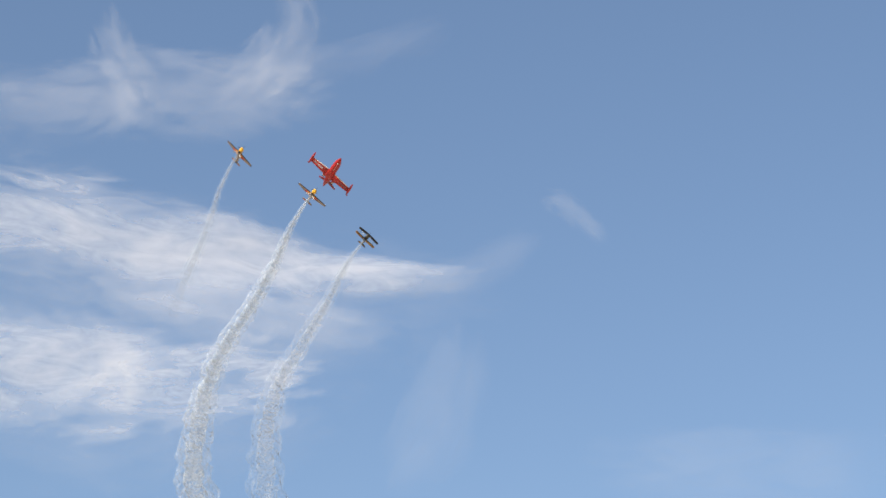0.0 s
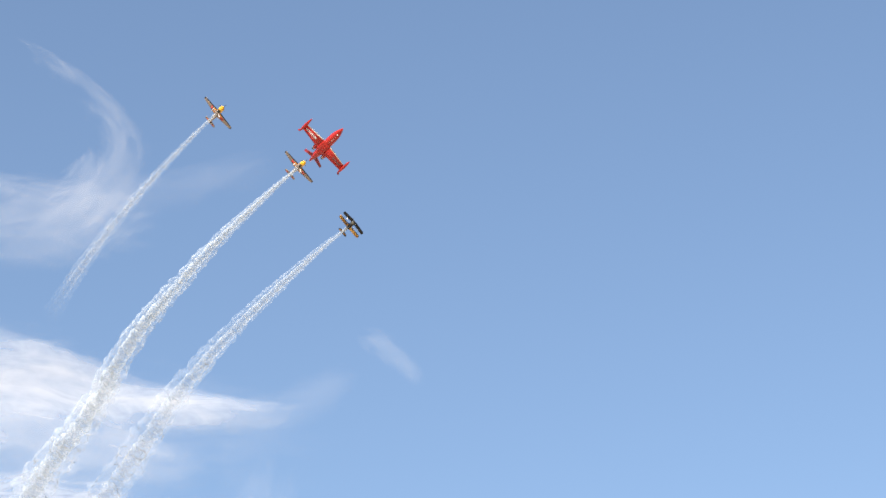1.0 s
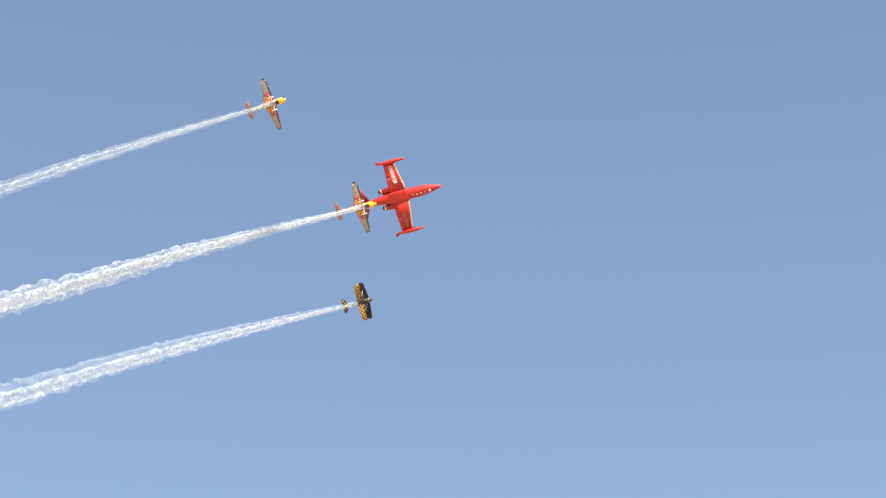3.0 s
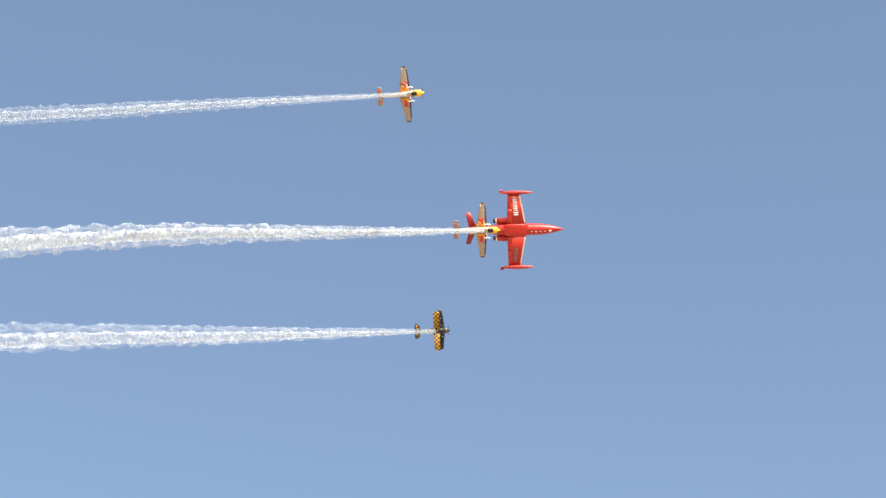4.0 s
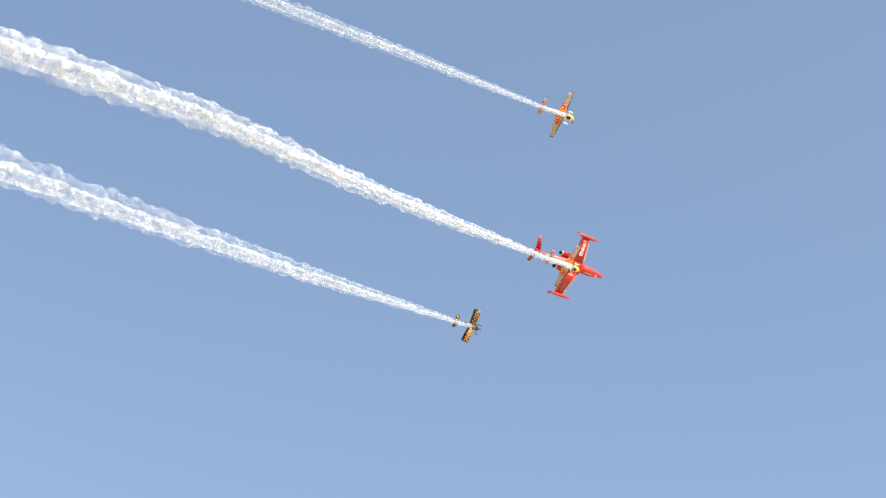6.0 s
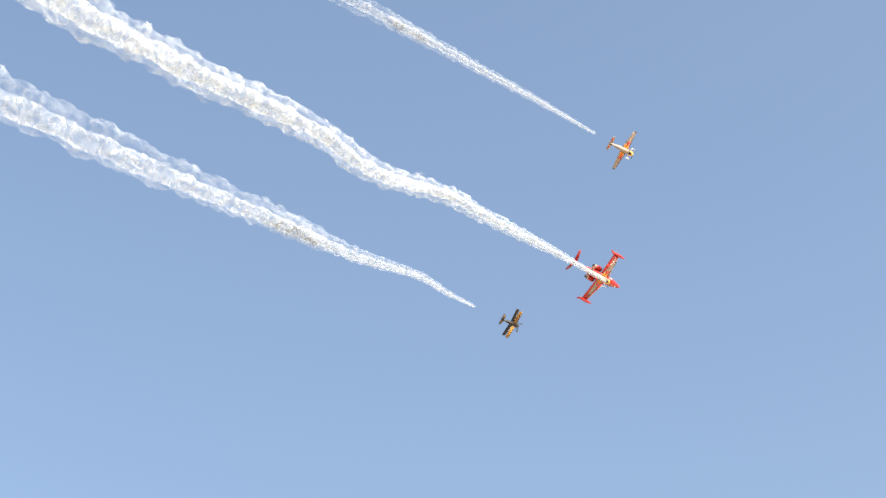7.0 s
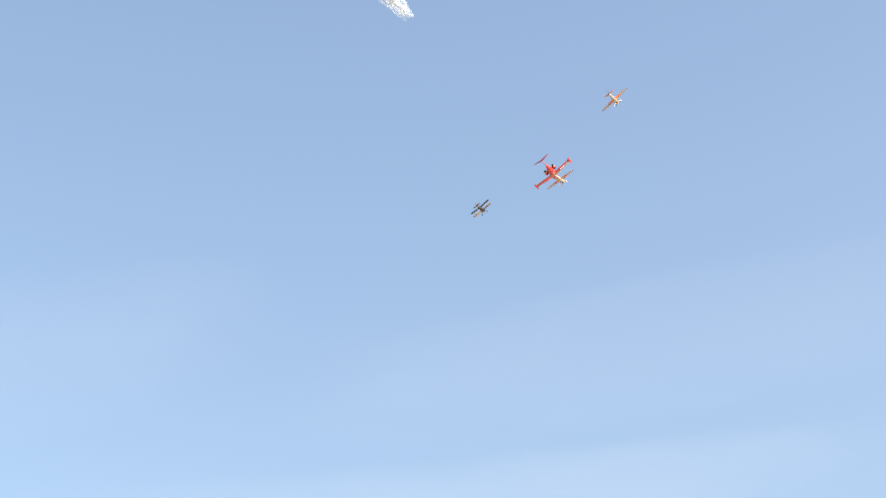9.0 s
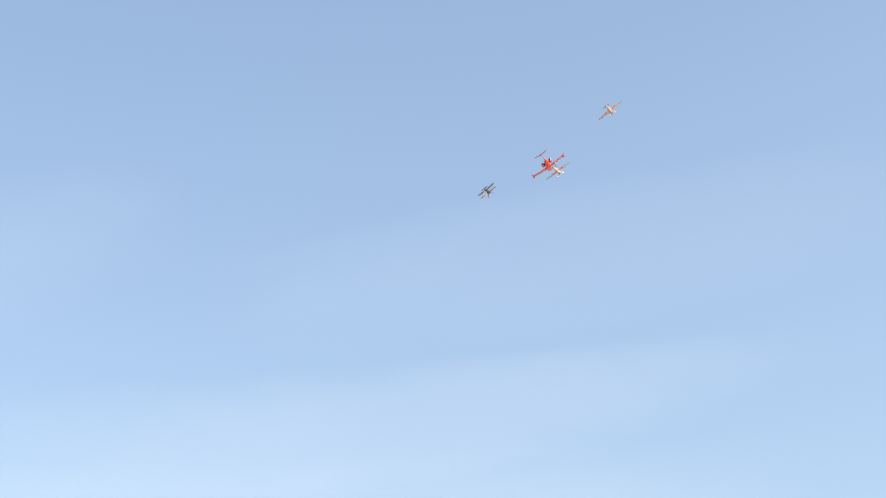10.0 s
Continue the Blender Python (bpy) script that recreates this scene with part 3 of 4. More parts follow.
        tp = [(s * 0.04, -5.2, -6.35, 2.68, 0.15), (s * 1.2, -5.72, -6.58, 2.70, 0.11), (s * 2.2, -6.2, -6.82, 2.73, 0.06)]
        t = part("tailplane", aerofoil(tp), MID_RED, jet, "darker red tailplane")
        part("elevator", under_panel(tp, s * 0.1, s * 2.1, 0.72, 0.97), DARK_RED, t)
    fin = part("fin", upright([(1.0, -3.7, -5.7, 0.22), (1.9, -4.6, -6.1, 0.18), (2.66, -5.2, -6.35, 0.15)]), RED, jet)
    part("bullet_fairing", lathe([(-5.0, 0.01), (-5.2, 0.09), (-5.8, 0.12), (-6.3, 0.09), (-6.7, 0.02)], 0, 0, 2.68), RED, fin)
    # pale marks along the belly
    for x, w, h in ((2.35, 0.18, 0.06), (2.95, 0.28, 0.07), (3.55, 0.26, 0.07), (4.15, 0.16, 0.06)):
        bottom = np.interp(x, [0.5, 2.8, 3.8, 4.6, 5.4], [-0.20, -0.20, -0.16, -0.07, 0.03])
        bm = bmesh.new()
        bmesh.ops.create_cube(bm, size=1, matrix=Matrix.Translation((x, 0.22, bottom + 0.02)) @ Matrix.Rotation(radians(14), 4, "X") @ Matrix.Diagonal((w, h * 1.6, 0.05, 1)))
        part("belly_mark", bm, WHITE, body, "white mark on the belly", False)
    # pale oval spot under the nose, ahead of the belly marks
    bm = bmesh.new()
    bmesh.ops.create_icosphere(bm, subdivisions=2, radius=0.17, matrix=Matrix.Translation((4.85, 0.16, -0.01)) @ Matrix.Diagonal((1.3, 1, 0.25, 1)))
    part("nose_spot", bm, WHITE, body, "pale round spot under the nose")
    return jet


# ---- aerobatic monoplanes ----
def build_propeller(parent, x, z, blades, length, chord, spinner, mat):
    hub = part("propeller", lathe([(0.30, 0.01), (0.26, 0.07), (0.14, 0.15), (0.0, 0.19), (-0.06, 0.19)], 0, 0, 0), spinner, parent)
    hub.location = (x, 0, z)
    for k in range(blades):
        part("blade", blade(length, chord, 2 * math.pi * k / blades), mat, hub, "dark propeller blade")
    return hub


def build_aerobatic():
    plane = thing("aerobatic_plane", "silver aerobatic monoplane with a yellow nose and red emblems", "aeroplane", "aerobatic monoplanes in formation")
    body = part("fuselage", hull([
        (1.35, 0.05, 0.50, 0.52, 0.9), (0.6, 0.06, 0.50, 0.58, 0.9), (-0.2, 0.08, 0.47, 0.60, 0.9), (-1.2, 0.12, 0.40, 0.54, 0.9), (-2.2, 0.18, 0.28, 0.42, 0.9),
        (-3.2, 0.24, 0.15, 0.28, 1), (-4.0, 0.28, 0.05, 0.16, 1)], 22), SILVER, plane)
    cowl = part("cowling", hull([(2.46, 0.05, 0.22, 0.22, 1), (2.42, 0.05, 0.36, 0.34, 0.9), (2.2, 0.05, 0.46, 0.43, 0.85), (1.8, 0.05, 0.50, 0.50, 0.85), (1.30, 0.05, 0.505, 0.525, 0.9)], 22), YELLOW, plane, "bright yellow engine cowling")
    for s in (1, -1):
        bm = bmesh.new()
        bmesh.ops.create_icosphere(bm, subdivisions=2, radius=0.14, matrix=Matrix.Translation((2.40, s * 0.22, 0.10)) @ Matrix.Diagonal((0.3, 1, 0.7, 1)))
        part("air_inlet", bm, SOOT, cowl, "dark air inlet")
    part("oil_stain_panel", hull([(1.75, -0.40, 0.26, 0.10, 0.8), (1.5, -0.43, 0.30, 0.12, 0.8), (1.0, -0.47, 0.24, 0.08, 0.8)], 12), SOOT, cowl, "dark oily exhaust panel under the nose")
    part("canopy", hull([(0.75, 0.60, 0.10, 0.04, 1), (0.4, 0.66, 0.30, 0.22, 1), (-0.4, 0.70, 0.34, 0.32, 1), (-1.2, 0.64, 0.26, 0.22, 1), (-1.7, 0.56, 0.10, 0.06, 1)], 18), GLASS, plane, "dark tinted bubble canopy")
    for s in (1, -1):
        st = [(s * 0.25, 0.85, -0.80, 0.0, 0.26), (s * 0.6, 0.83, -0.76, 0.0, 0.25), (s * 3.9, 0.60, -0.18, 0.04, 0.13), (s * 4.0, 0.52, -0.12, 0.045, 0.08)]
        w = part("wing", aerofoil(st), SILVER, plane)
        part("root_panel", under_panel(st, s * 0.52, s * 1.25, 0.07, 0.985, taper=0.16), ORANGE, w, "orange-yellow wing root panel")
        part("leading_edge", leading_edge(st, s * 0.55, s * 3.95, 0.16, 0.12), NAVY, w, "dark blue leading edge")
        part("wing_tip", aerofoil([(s * 3.84, 0.615, -0.195, 0.04, 0.155), (s * 4.0, 0.54, -0.14, 0.045, 0.10), (s * 4.05, 0.46, -0.06, 0.05, 0.03)]), NAVY, w, "dark blue wing tip")
        bm = bmesh.new()
        under_blob(bm, st, s * 1.35, 0.50, 0.42, 0.16, s * 0.35)
        under_blob(bm, st, s * 1.75, 0.36, 0.22, 0.10, s * -0.8, drop=0.014)
        under_blob(bm, st, s * 0.98, 0.66, 0.20, 0.09, s * 0.9, drop=0.014)
        under_blob(bm, st, s * 1.60, 0.68, 0.20, 0.06, s * 0.2, drop=0.020)
        part("emblem", bm, SCARLET, w, "red emblem")
        part("aileron", under_panel(st, s * 1.4, s * 3.8, 0.80, 0.985), SILVER, w)
        tp = [(s * 0.05, -3.10, -4.05, 0.26, 0.11), (s * 1.30, -3.40, -4.0, 0.26, 0.06), (s * 1.36, -3.5, -3.95, 0.26, 0.03)]
        t = part("tailplane", aerofoil(tp), SILVER, plane)
        part("tail_marking", under_panel(tp, s * 0.62, s * 0.98, 0.45, 0.85), SCARLET, t, "red tail marking")
        leg = part("landing_gear", rod((0.75, s * 0.35, -0.42), (0.95, s * 0.95, -1.02), 0.10, 0.06, 8, 0.4), WHITE, plane)
        part("wheel_fairing", hull([(1.40, -1.05, 0.02, 0.03, 1), (1.25, -1.05, 0.09, 0.13, 1), (0.95, -1.04, 0.115, 0.18, 1), (0.6, -1.02, 0.08, 0.12, 1), (0.3, -0.99, 0.015, 0.03, 1)], 14, s * 1.0), WHITE, leg, "white wheel fairing")
        part("wheel", wheel(0.98, s * 1.0, -1.14, 0.16, 0.11), RUBBER, leg, "black tyre")
    f = part("fin", upright([(0.25, -3.1, -3.75, 0.10), (0.9, -3.35, -3.8, 0.08), (1.35, -3.6, -3.85, 0.05)]), YELLOW, plane, "yellow fin")
    part("rudder", upright([(0.1, -3.76, -4.25, 0.09), (0.9, -3.82, -4.25, 0.07), (1.38, -3.86, -4.15, 0.04)]), NAVY, f)
    part("tail_wheel", wheel(-3.75, 0, -0.12, 0.08, 0.06), RUBBER, plane)
    prop = build_propeller(plane, 2.52, 0.05, 3, 0.98, 0.16, YELLOW, BLACK)
    return plane, prop


# ---- biplane ----
def build_biplane():
    plane = thing("biplane", "black aerobatic biplane with yellow and black chequered lower wings", "biplane")
    part("fuselage", hull([
        (1.02, 0.15, 0.40, 0.42, 0.85), (0.4, 0.15, 0.41, 0.50, 0.85), (-0.4, 0.18, 0.38, 0.52, 0.85), (-1.2, 0.22, 0.30, 0.42, 0.85), (-2.2, 0.26, 0.18, 0.27, 0.9), (-3.1, 0.30, 0.06, 0.14, 1)], 20), BLACK, plane)
    cowl = part("cowling", hull([(1.46, 0.15, 0.16, 0.16, 1), (1.43, 0.15, 0.30, 0.29, 0.9), (1.28, 0.15, 0.38, 0.37, 0.85), (0.98, 0.15, 0.41, 0.425, 0.85)], 20), KHAKI, plane, "olive-black engine cowling")
    for s in (1, -1):
        bm = bmesh.new()
        bmesh.ops.create_icosphere(bm, subdivisions=2, radius=0.12, matrix=Matrix.Translation((1.42, s * 0.18, 0.2)) @ Matrix.Diagonal((0.3, 1, 0.7, 1)))
        part("air_inlet", bm, SOOT, cowl, "dark air inlet")
    part("cockpit_canopy", hull([(0.15, 0.62, 0.08, 0.03, 1), (-0.2, 0.68, 0.24, 0.20, 1), (-0.7, 0.66, 0.24, 0.22, 1), (-1.2, 0.56, 0.10, 0.08, 1)], 16), GLASS, plane, "dark cockpit canopy")
    upper = [(-2.84, 0.45, 0.0, 1.08, 0.03), (-2.7, 0.66, -0.20, 1.08, 0.08), (-0.6, 0.92, 0.02, 1.06, 0.12), (0.6, 0.92, 0.02, 1.06, 0.12), (2.7, 0.66, -0.20, 1.08, 0.08), (2.84, 0.45, 0.0, 1.08, 0.03)]
    up = part("upper_wing", aerofoil(upper), BLACK, plane, "black upper wing")
    for s in (1, -1):
        lower = [(s * 0.3, 0.42, -0.52, -0.26, 0.12), (s * 2.55, 0.40, -0.50, -0.18, 0.10), (s * 2.72, 0.30, -0.42, -0.175, 0.07), (s * 2.80, 0.12, -0.25, -0.17, 0.02)]
        w = part("lower_wing", aerofoil(lower), CHEQUER, plane, "yellow and black chequered lower wing")
        part("leading_edge", leading_edge(lower, s * 0.45, s * 2.7, 0.12, 0.1), BLACK, w, "black leading edge")
        part("aileron", under_panel(lower, s * 1.4, s * 2.5, 0.78, 0.98), CHEQUER, w)
        a = part("wing_strut", rod((0.12, s * 1.95, -0.2), (0.52, s * 1.95, 1.04), 0.05, 0.05, 8, 0.35), BLACK, plane)
        part("strut_brace", rod((-0.35, s * 1.95, -0.2), (0.05, s * 1.95, 1.04), 0.05, 0.05, 8, 0.35), BLACK, a)
        part("cabane_strut", rod((0.45, s * 0.36, 0.50), (0.75, s * 0.5, 1.03), 0.035, 0.03, 8, 0.5), BLACK, plane)
        part("cabane_strut", rod((-0.05, s * 0.34, 0.50), (0.22, s * 0.5, 1.03), 0.035, 0.03, 8, 0.5), BLACK, plane)
        part("flying_wire", rod((0.15, s * 0.38, -0.2), (0.45, s * 1.95, 1.0), 0.012, 0.012, 6), BARE, plane)
        part("landing_wire", rod((0.45, s * 0.5, 1.0), (0.12, s * 1.95, -0.2), 0.012, 0.012, 6), BARE, plane)
        tp = [(s * 0.04, -2.45, -3.25, 0.34, 0.08), (s * 0.75, -2.62, -3.3, 0.34, 0.06), (s * 1.02, -2.85, -3.25, 0.34, 0.04), (s * 1.08, -2.98, -3.15, 0.34, 0.015)]
        t = part("tailplane", aerofoil(tp), BLACK, plane, "black tailplane with a chequered panel")
        part("tail_panel", under_panel(tp, s * 0.2, s * 0.92, 0.3, 0.8), CHEQUER, t, "yellow and black chequered panel")
        leg = part("landing_gear", rod((0.62, s * 0.30, -0.22), (0.80, s * 0.75, -0.86), 0.08, 0.05, 8, 0.4), BLACK, plane)
        part("wheel_fairing", hull([(1.15, -0.90, 0.02, 0.03, 1), (1.03, -0.90, 0.08, 0.12, 1), (0.8, -0.89, 0.10, 0.16, 1), (0.5, -0.87, 0.07, 0.10, 1), (0.25, -0.85, 0.015, 0.03, 1)], 14, s * 0.8), BLACK, leg)
        part("wheel", wheel(0.8, s * 0.8, -0.98, 0.15, 0.1), RUBBER, leg, "black tyre")
    f = part("fin", upright([(0.3, -2.4, -2.9, 0.08), (0.8, -2.65, -2.95, 0.06), (1.05, -2.8, -2.98, 0.03)]), BLACK, plane)
    part("rudder", upright([(0.12, -2.92, -3.35, 0.07), (0.7, -2.97, -3.42, 0.06), (1.08, -3.0, -3.25, 0.03)]), BLACK, f)
    part("tail_wheel", wheel(-3.0, 0, -0.02, 0.07, 0.05), RUBBER, plane)
    prop = build_propeller(plane, 1.52, 0.15, 2, 0.92, 0.15, BLACK, BLACK)
    return plane, prop


def resized(ob, k):
    """Brings a thing and its parts to true size."""
    for o in ob.children_recursive:
        o.location = o.location * k
        if o.type == "MESH":
            o.data.transform(Matrix.Scale(k, 4))
    return ob


jet = resized(build_jet(), 1.07)
aerobatic_a, propeller_a = build_aerobatic()
resized(aerobatic_a, 0.94)
aerobatic_b = copy_thing(aerobatic_a, Matrix())
propeller_b = next(o for o in aerobatic_b.children if o.name.startswith("propeller"))
biplane, propeller_p = build_biplane()


# ---- smoke ----
class Flight:
    """The way of one aircraft: place and turn at any time, run on backwards before the clip."""

    def __init__(self, rows):
        self.rows = rows
        self.p = np.array([r[1:4] for r in rows])
        self.q = [pose(*r[1:]).to_quaternion() for r in rows]

    def pose_at(self, t):
        u = min(max(t / 0.5, 0), 19.999)
        k = int(u)
        return Matrix.LocRotScale(self.place(t), self.q[k].slerp(self.q[k + 1], u - k), None)

    def place(self, t):
        p = self.p
        if t < 0:
            v, a = (p[1] - p[0]) / 0.5, ((p[3] - p[2]) - (p[1] - p[0])) / 0.5
            return Vector(p[0] + (v - a * 0.25) * t + 0.5 * a * t * t)
        u = min(t / 0.5, 19.999)
        k = int(u)
        u -= k
        a, b, c, d = (p[min(max(k + i, 0), 20)] for i in (-1, 0, 1, 2))
        return Vector(0.5 * (2 * b + (c - a) * u + (2 * a - 5 * b + 4 * c - d) * u * u + (3 * b - a - 3 * c + d) * u ** 3))

    def along(self, t):
        return (self.place(t + 0.02) - self.place(t - 0.02)).normalized()


WIND = Vector((3.4, 1.6, 0.6))
SIDE = Vector((0.63, 0.78, 0.0))
EXHAUST = {1: (0.4, 0.0, -0.66), 2: (0.4, 0.0, -0.66), 3: (-0.4, 0.0, -0.50)}


def veil_mesh(name, sleeves):
    """Lumpy sleeves of smoke, one inside the other. Each: rings of points, of eddy places and of densities."""
    verts, eddies, mist, faces = [], [], [], []
    for ring, lie, dense in sleeves:
        nu, nv = ring.shape[:2]
        base = sum(len(v) for v in verts)
        verts.append(ring.reshape(-1, 3))
        eddies.append(lie.reshape(-1, 3))
        mist.append(dense.reshape(-1))
        i, j = np.meshgrid(np.arange(nu - 1), np.arange(nv), indexing="ij")
        q = (j + 1) % nv
        faces.append(base + np.stack([i * nv + j, i * nv + q, (i + 1) * nv + q, (i + 1) * nv + j], -1).reshape(-1, 4))
    me = bpy.data.meshes.new(name)
    me.from_pydata(np.concatenate(verts), [], np.concatenate(faces))
    me.attributes.new("eddies", "FLOAT_VECTOR", "POINT").data.foreach_set("vector", np.concatenate(eddies).ravel())
    me.attributes.new("mist", "FLOAT", "POINT").data.foreach_set("value", np.concatenate(mist))
    me.polygons.foreach_set("use_smooth", np.ones(len(me.polygons), bool))
    me.materials.append(SMOKE)
    return me


def tuft_mesh(length, radius):
    """A slim curled puff that can leave by an exhaust, thinning towards both ends."""
    f, a = np.meshgrid(np.linspace(-1, 1, 9), np.linspace(0, 2 * math.pi, 10, endpoint=False), indexing="ij")
    k, ph, far = np.random.uniform(1, 4), np.random.uniform(0, 6.28), np.random.uniform(0, 90)
    lump = np.vectorize(lambda p, q: noise.noise((p * 1.5 + far, math.cos(q), math.sin(q))))(f, a)
    r = radius * np.sqrt(np.clip(1 - f ** 2, 0.02, 1)) * (0.8 + 0.5 * lump)
    ring = np.stack([f * length / 2, r * np.cos(a) + 0.3 * radius * np.cos(k * f + ph), r * np.sin(a) + 0.3 * radius * np.sin(k * f + ph)], -1)
    lie = np.stack([f + far, 0.6 * np.cos(a), 0.6 * np.sin(a)], -1)
    return veil_mesh("smoke_tuft", [(ring, lie, 0.26 * (1 - f ** 2))])


SPREAD = {1: 0.52, 2: 0.80, 3: 0.88}
# how dense the inner and outer sleeves are, and how fast they thin out
SLEEVES = {1: (0.70, 0.26, 0.60), 2: (1.10, 0.46, 0.16), 3: (0.74, 0.31, 0.30)}


def half_width(age, seed):
    return 0.25 + SPREAD[seed] * (1.2 * (1 - math.exp(-age / 0.5)) + 1.35 * age ** 1.3)


def wave(seed, t, scale):
    v = Vector((t * scale, seed * 7.3, 1.7))
    return Vector((noise.noise(v), noise.noise(v + Vector((0, 31.7, 0))), noise.noise(v + Vector((0, 0, 57.1)))))


def trail_axis(flight, te, age, seed, bend, rough):
    """Where smoke let out at the time te drifts to at that age."""
    p = flight.place(te) + flight.pose_at(max(te, 0)).to_3x3() @ Vector(EXHAUST[seed])
    p += WIND * age
    if seed == 2:
        p.z += 1.3 * min(age, 1.3) * min(1.0, max(0.0, (te - 1.5) / 3.0)) + 3.2 * min(age, 1.0) * min(1.0, max(0.0, (te - 6.6) / 0.5))
    if seed == 3:
        p.z -= 2.0 * min(age, 0.7) * min(1.0, max(0.0, (te - 3.5) / 2.0))
        p.z += 1.2 * max(0.0, age - 0.4) * min(1.0, max(0.0, (te - 6.4) / 0.3))
    p.z += 2.2 * min(age, 1.0) * math.exp(-((te - 1.3) / 0.5) ** 2)
    p += SIDE * 0.8 * min(age, 1.0) * min(1.0, max(0.0, (0.9 - te) / 0.6))
    p += SIDE * 2.4 * min(1.0, age / 0.4) * math.exp(-((te + 0.65) / 0.5) ** 2)
    if te < 0:
        p += SIDE * bend * te * te
    w = min(age, 1.6)
    if seed == 2:
        p.z += 2.0 * math.exp(-((te - 5.15) / 0.33) ** 2) * min(1.0, age)
        p.z += (1.3 * math.exp(-((te - 6.40) / 0.07) ** 2) - 3.0 * math.exp(-((te - 6.17) / 0.12) ** 2)) * min(1.2, age)
    if seed == 3:
        p.z += 3.4 * math.exp(-((te - 6.63) / 0.10) ** 2) * min(1.0, age / 0.8)
    return p + (wave(seed, te, 2.3) * 1.0 * w + wave(seed + 9, te, 7.0) * 0.6 * w) * rough


def build_smoke(label, flight, seed, per_metre, until, fade, bend, length, radius):
    """A smoke trail: a plume in short lengths that follow the flight path behind the aircraft, each one wider than the one before,
    and tufts that wait inside the fuselage and are left behind one by one, spreading and turning over. Once the smoke is shut
    off, the older lengths roll up over the youngest and all of it stays in the air and drifts. Returns the pieces with their rows."""
    trail = thing("smoke_trail", label, "smoke trail", "white smoke trails")
    tagged(trail, kind="stuff")
    speed, step, swell = 79.0, 0.1, 7 if seed != 2 else 5
    ages = np.linspace(0, 3.4, 1701)
    widths = np.array([half_width(q, seed) for q in ages])
    turns = np.concatenate([[0], np.cumsum(speed * np.diff(ages) / widths[1:])])
    out = []
    for k in range(13 if seed == 1 else 33):
        rough = 0.6 if seed == 2 else 0.35
        rows, chords = [], []
        for t in sorted({q * 0.5 for q in range(21)} | {until - 0.1, until, until + 0.1, until + 0.3, until + swell * step}):
            slide = min(max(0.0, t - until), swell * step) if k >= swell else 0.0
            a0, a1 = min(t, until) - k * step + slide, min(t, until) - (k + 1) * step + slide
            p0, p1 = trail_axis(flight, a0, t - a0, seed, bend, rough), trail_axis(flight, a1, t - a1, seed, bend, rough)
            chords.append((p0 - p1).length)
            rows.append((t, Matrix.Translation((p0 + p1) / 2) @ (p0 - p1).to_track_quat("X", "Z").to_matrix().to_4x4()))
        run = 1.01 * max(chords[6:15]) if k < 11 or seed != 1 else 0.7 * chords[10]
        nu, nv = int(min(80, max(25, 2.2 * run / half_width(k * step, seed)))), 24
        x, a = np.meshgrid(np.linspace(0, 1, nu), np.linspace(0, 2 * math.pi, nv, endpoint=False), indexing="ij")
        age = (k + x) * step
        h, eddy = np.interp(age, ages, widths), np.interp(age, ages, turns)
        sleeves = []
        for j, share in enumerate((0.52, 0.98)):
            lump = np.vectorize(lambda p, q: noise.noise((p * 0.8, 1.3 * math.cos(q) + 9 * j, 1.3 * math.sin(q) + 13 * seed))
                                + 0.5 * noise.noise((p * 2.0, 2.6 * math.cos(q) + 9 * j, 2.6 * math.sin(q) + 29 * seed)))(eddy, a)
            sway = np.vectorize(lambda p: noise.noise((p * 0.35, 5.0, 17 * seed)))(eddy)
            r = h * share * (1 + 0.38 * lump)
            lift = 0.55 * h * (share - 0.6) if seed == 3 else 0.0 * h
            ring = np.stack([(0.5 - x) * run, r * np.cos(a) + 0.25 * h * sway, r * np.sin(a) + lift + 0.25 * h * np.roll(sway, 7, 1)], -1)
            lie = np.stack([eddy * 1.1, share * np.cos(a) + 7 * j, share * np.sin(a) + 20 * seed], -1)
            dense = SLEEVES[seed][j] * np.exp(-SLEEVES[seed][2] * age) * np.clip(0.75 + 0.6 * lump, 0.2, 1.2)
            if seed == 1:
                dense *= np.clip((1.32 - age) / 0.5, 0, 1)
            sleeves.append((ring, lie, np.clip(dense, 0, 0.97)))
        ob = new("smoke_plume", veil_mesh("smoke_plume", sleeves))
        ob.parent = trail
        out.append((ob, rows))
    # tufts let out during the clip
    kinds = [tuft_mesh(length, radius) for _ in range(24)]
    te = 0.0
    while te < until:
        te += random.uniform(0.6, 1.4) / (speed * per_metre * (2.0 if te > until - 0.6 else 1.0))
        if te > until - fade and random.random() < (te - until + fade) / fade:
            continue
        ob = new("smoke_tuft", random.choice(kinds))
        ob.parent = trail
        f0 = int(te * FPS)
        rows = []
        inside = Matrix.Translation((-0.2, 0, 0.1))
        for k in range(21):
            if k * 0.5 < (f0 - 1) / FPS - 0.02:
                rows.append((k * 0.5, flight.pose_at(k * 0.5) @ inside))
        for f in (f0 - 1, f0):
            if f >= 0:
                rows.append((f / FPS, flight.pose_at(f / FPS) @ inside))
        away = flight.along(te)
        turn0 = flight.pose_at(te).to_quaternion()
        out_dir = Vector([max(-0.85, min(0.85, random.gauss(0, 0.42))) for _ in range(3)])
        if seed == 3:
            out_dir.z = min(0.95, random.expovariate(2.2)) - 0.45
        out_dir -= away * out_dir.dot(away) * 0.5
        axis = Vector([random.gauss(0, 1) for _ in range(3)]).normalized()
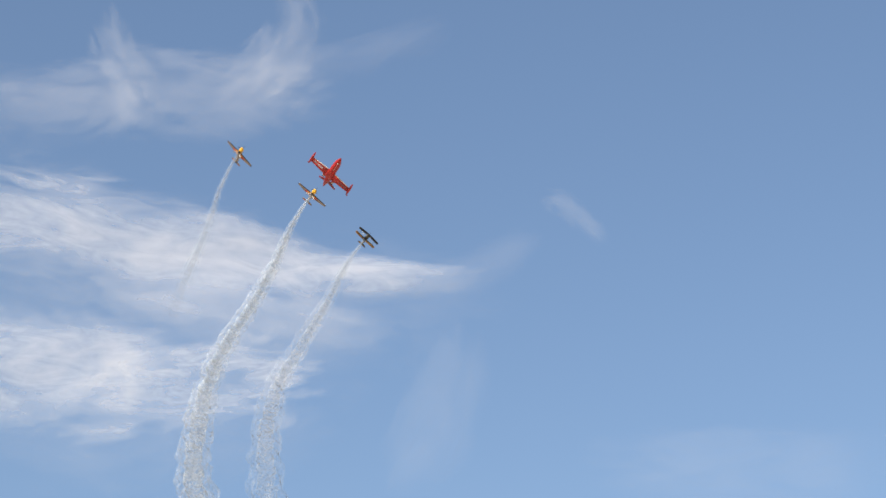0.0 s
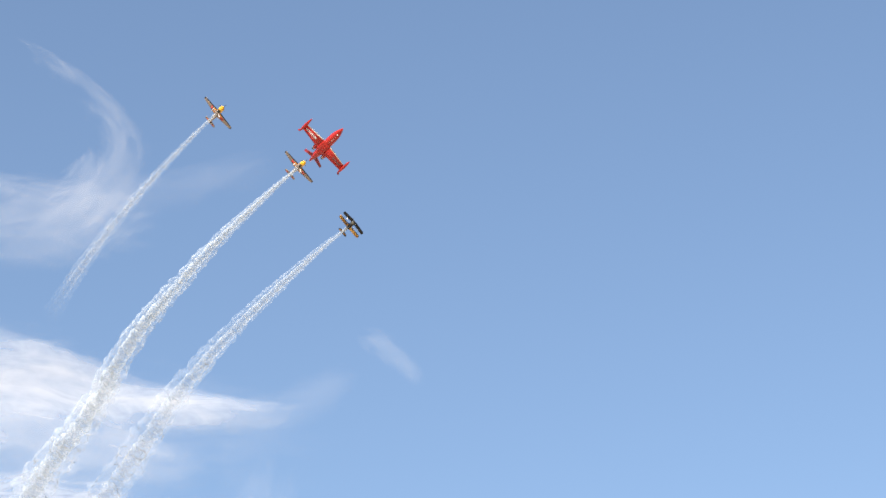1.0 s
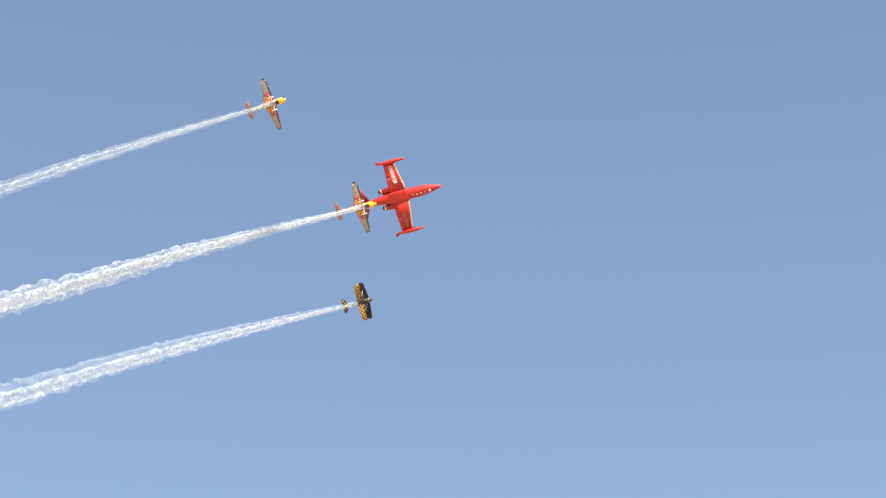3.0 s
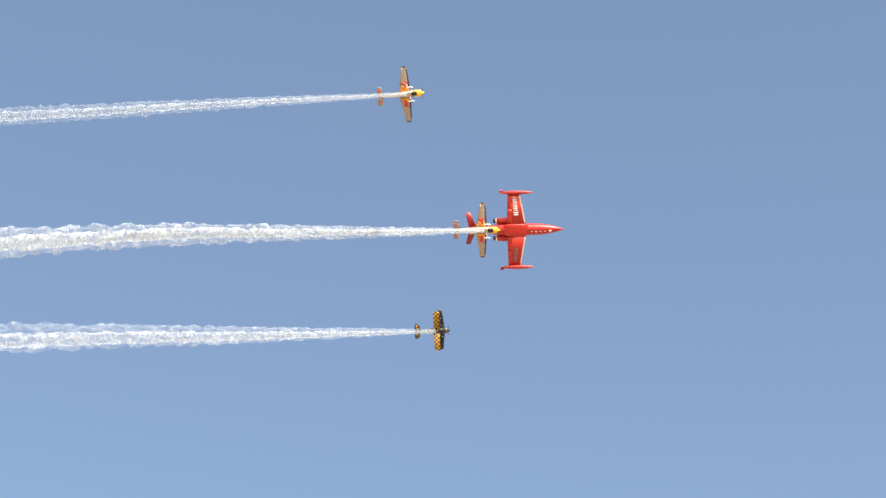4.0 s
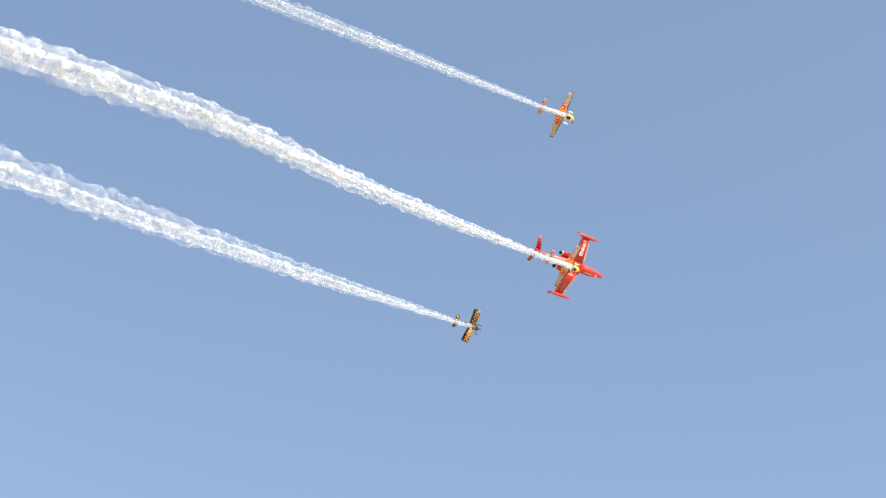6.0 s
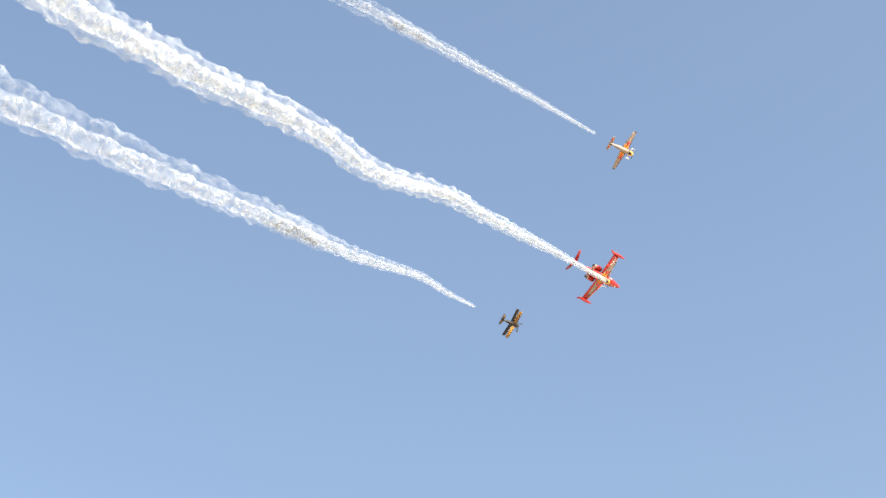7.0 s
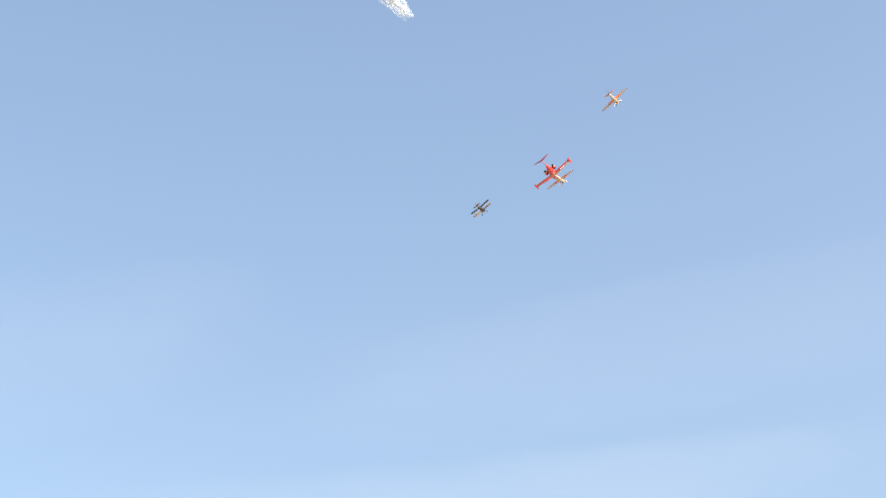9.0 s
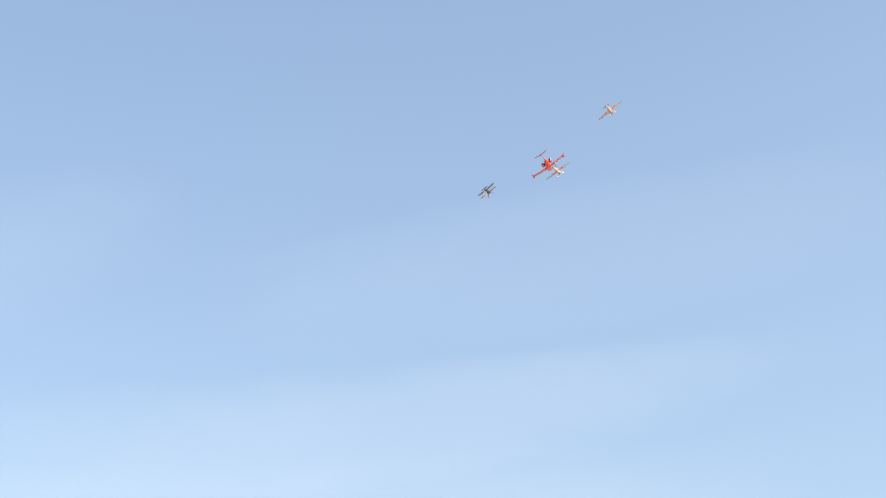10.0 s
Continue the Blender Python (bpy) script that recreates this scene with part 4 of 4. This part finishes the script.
        total = max(-1.5, min(1.5, random.gauss(0, 1.0)))
        roll = random.uniform(0, 3.0)
        for age in (0.0, 0.12, 0.35, 0.8, 1.6, 3.0):
            tt = (f0 + 1) / FPS + age
            if tt > 10.4:
                break
            h = half_width(age, seed)
            lump = wave(seed + 3, te, 9.0) * 0.5
            p = trail_axis(flight, te, age, seed, bend, 1.0) + (out_dir + lump) * max(0.0, h - 0.28)
            g = 1 - math.exp(-age / 0.5)
            q = Matrix.Rotation(total * g, 4, axis) @ turn0.to_matrix().to_4x4() @ Matrix.Rotation(roll, 4, "X")
            rows.append((tt, Matrix.Translation(p) @ q))
        end = rows[-1]
        if end[0] < 10:
            rows.append((10.0, Matrix.Translation(WIND * (10 - end[0])) @ end[1]))
        out.append((ob, rows))
    return out


flights = {k: Flight(r) for k, r in (("a", AEROBATIC_A_ROWS), ("b", AEROBATIC_B_ROWS), ("p", BIPLANE_ROWS))}
puffs = build_smoke("thin white smoke trail behind a silver monoplane", flights["a"], 1, 0.10, 6.87, 0.5, 2.2, 2.4, 0.36)
puffs += build_smoke("thick white smoke trail behind a silver monoplane", flights["b"], 2, 0.30, 7.64, 0.24, 0.85, 2.4, 0.42)
puffs += build_smoke("loose white smoke trail behind the black biplane", flights["p"], 3, 0.30, 6.84, 0.4, 2.4, 2.2, 0.38)


# ---- what flies ----
def spin(prop, at):
    """The propeller turns 80 degrees from one thirtieth of a second to the next."""
    walk(prop, [(k / FPS, Matrix.Translation(at) @ Matrix.Rotation(radians(80 * k), 4, "X")) for k in range(int(10 * FPS) + 1)])


def motions():
    for ob, rows in ((jet, JET_ROWS), (aerobatic_a, AEROBATIC_A_ROWS), (aerobatic_b, AEROBATIC_B_ROWS), (biplane, BIPLANE_ROWS)):
        walk(ob, [(t, pose(*r)) for t, *r in rows])
    spin(propeller_a, propeller_a.location.copy())
    spin(propeller_b, propeller_b.location.copy())
    spin(propeller_p, propeller_p.location.copy())
    for ob, rows in puffs:
        walk(ob, rows)


motions()
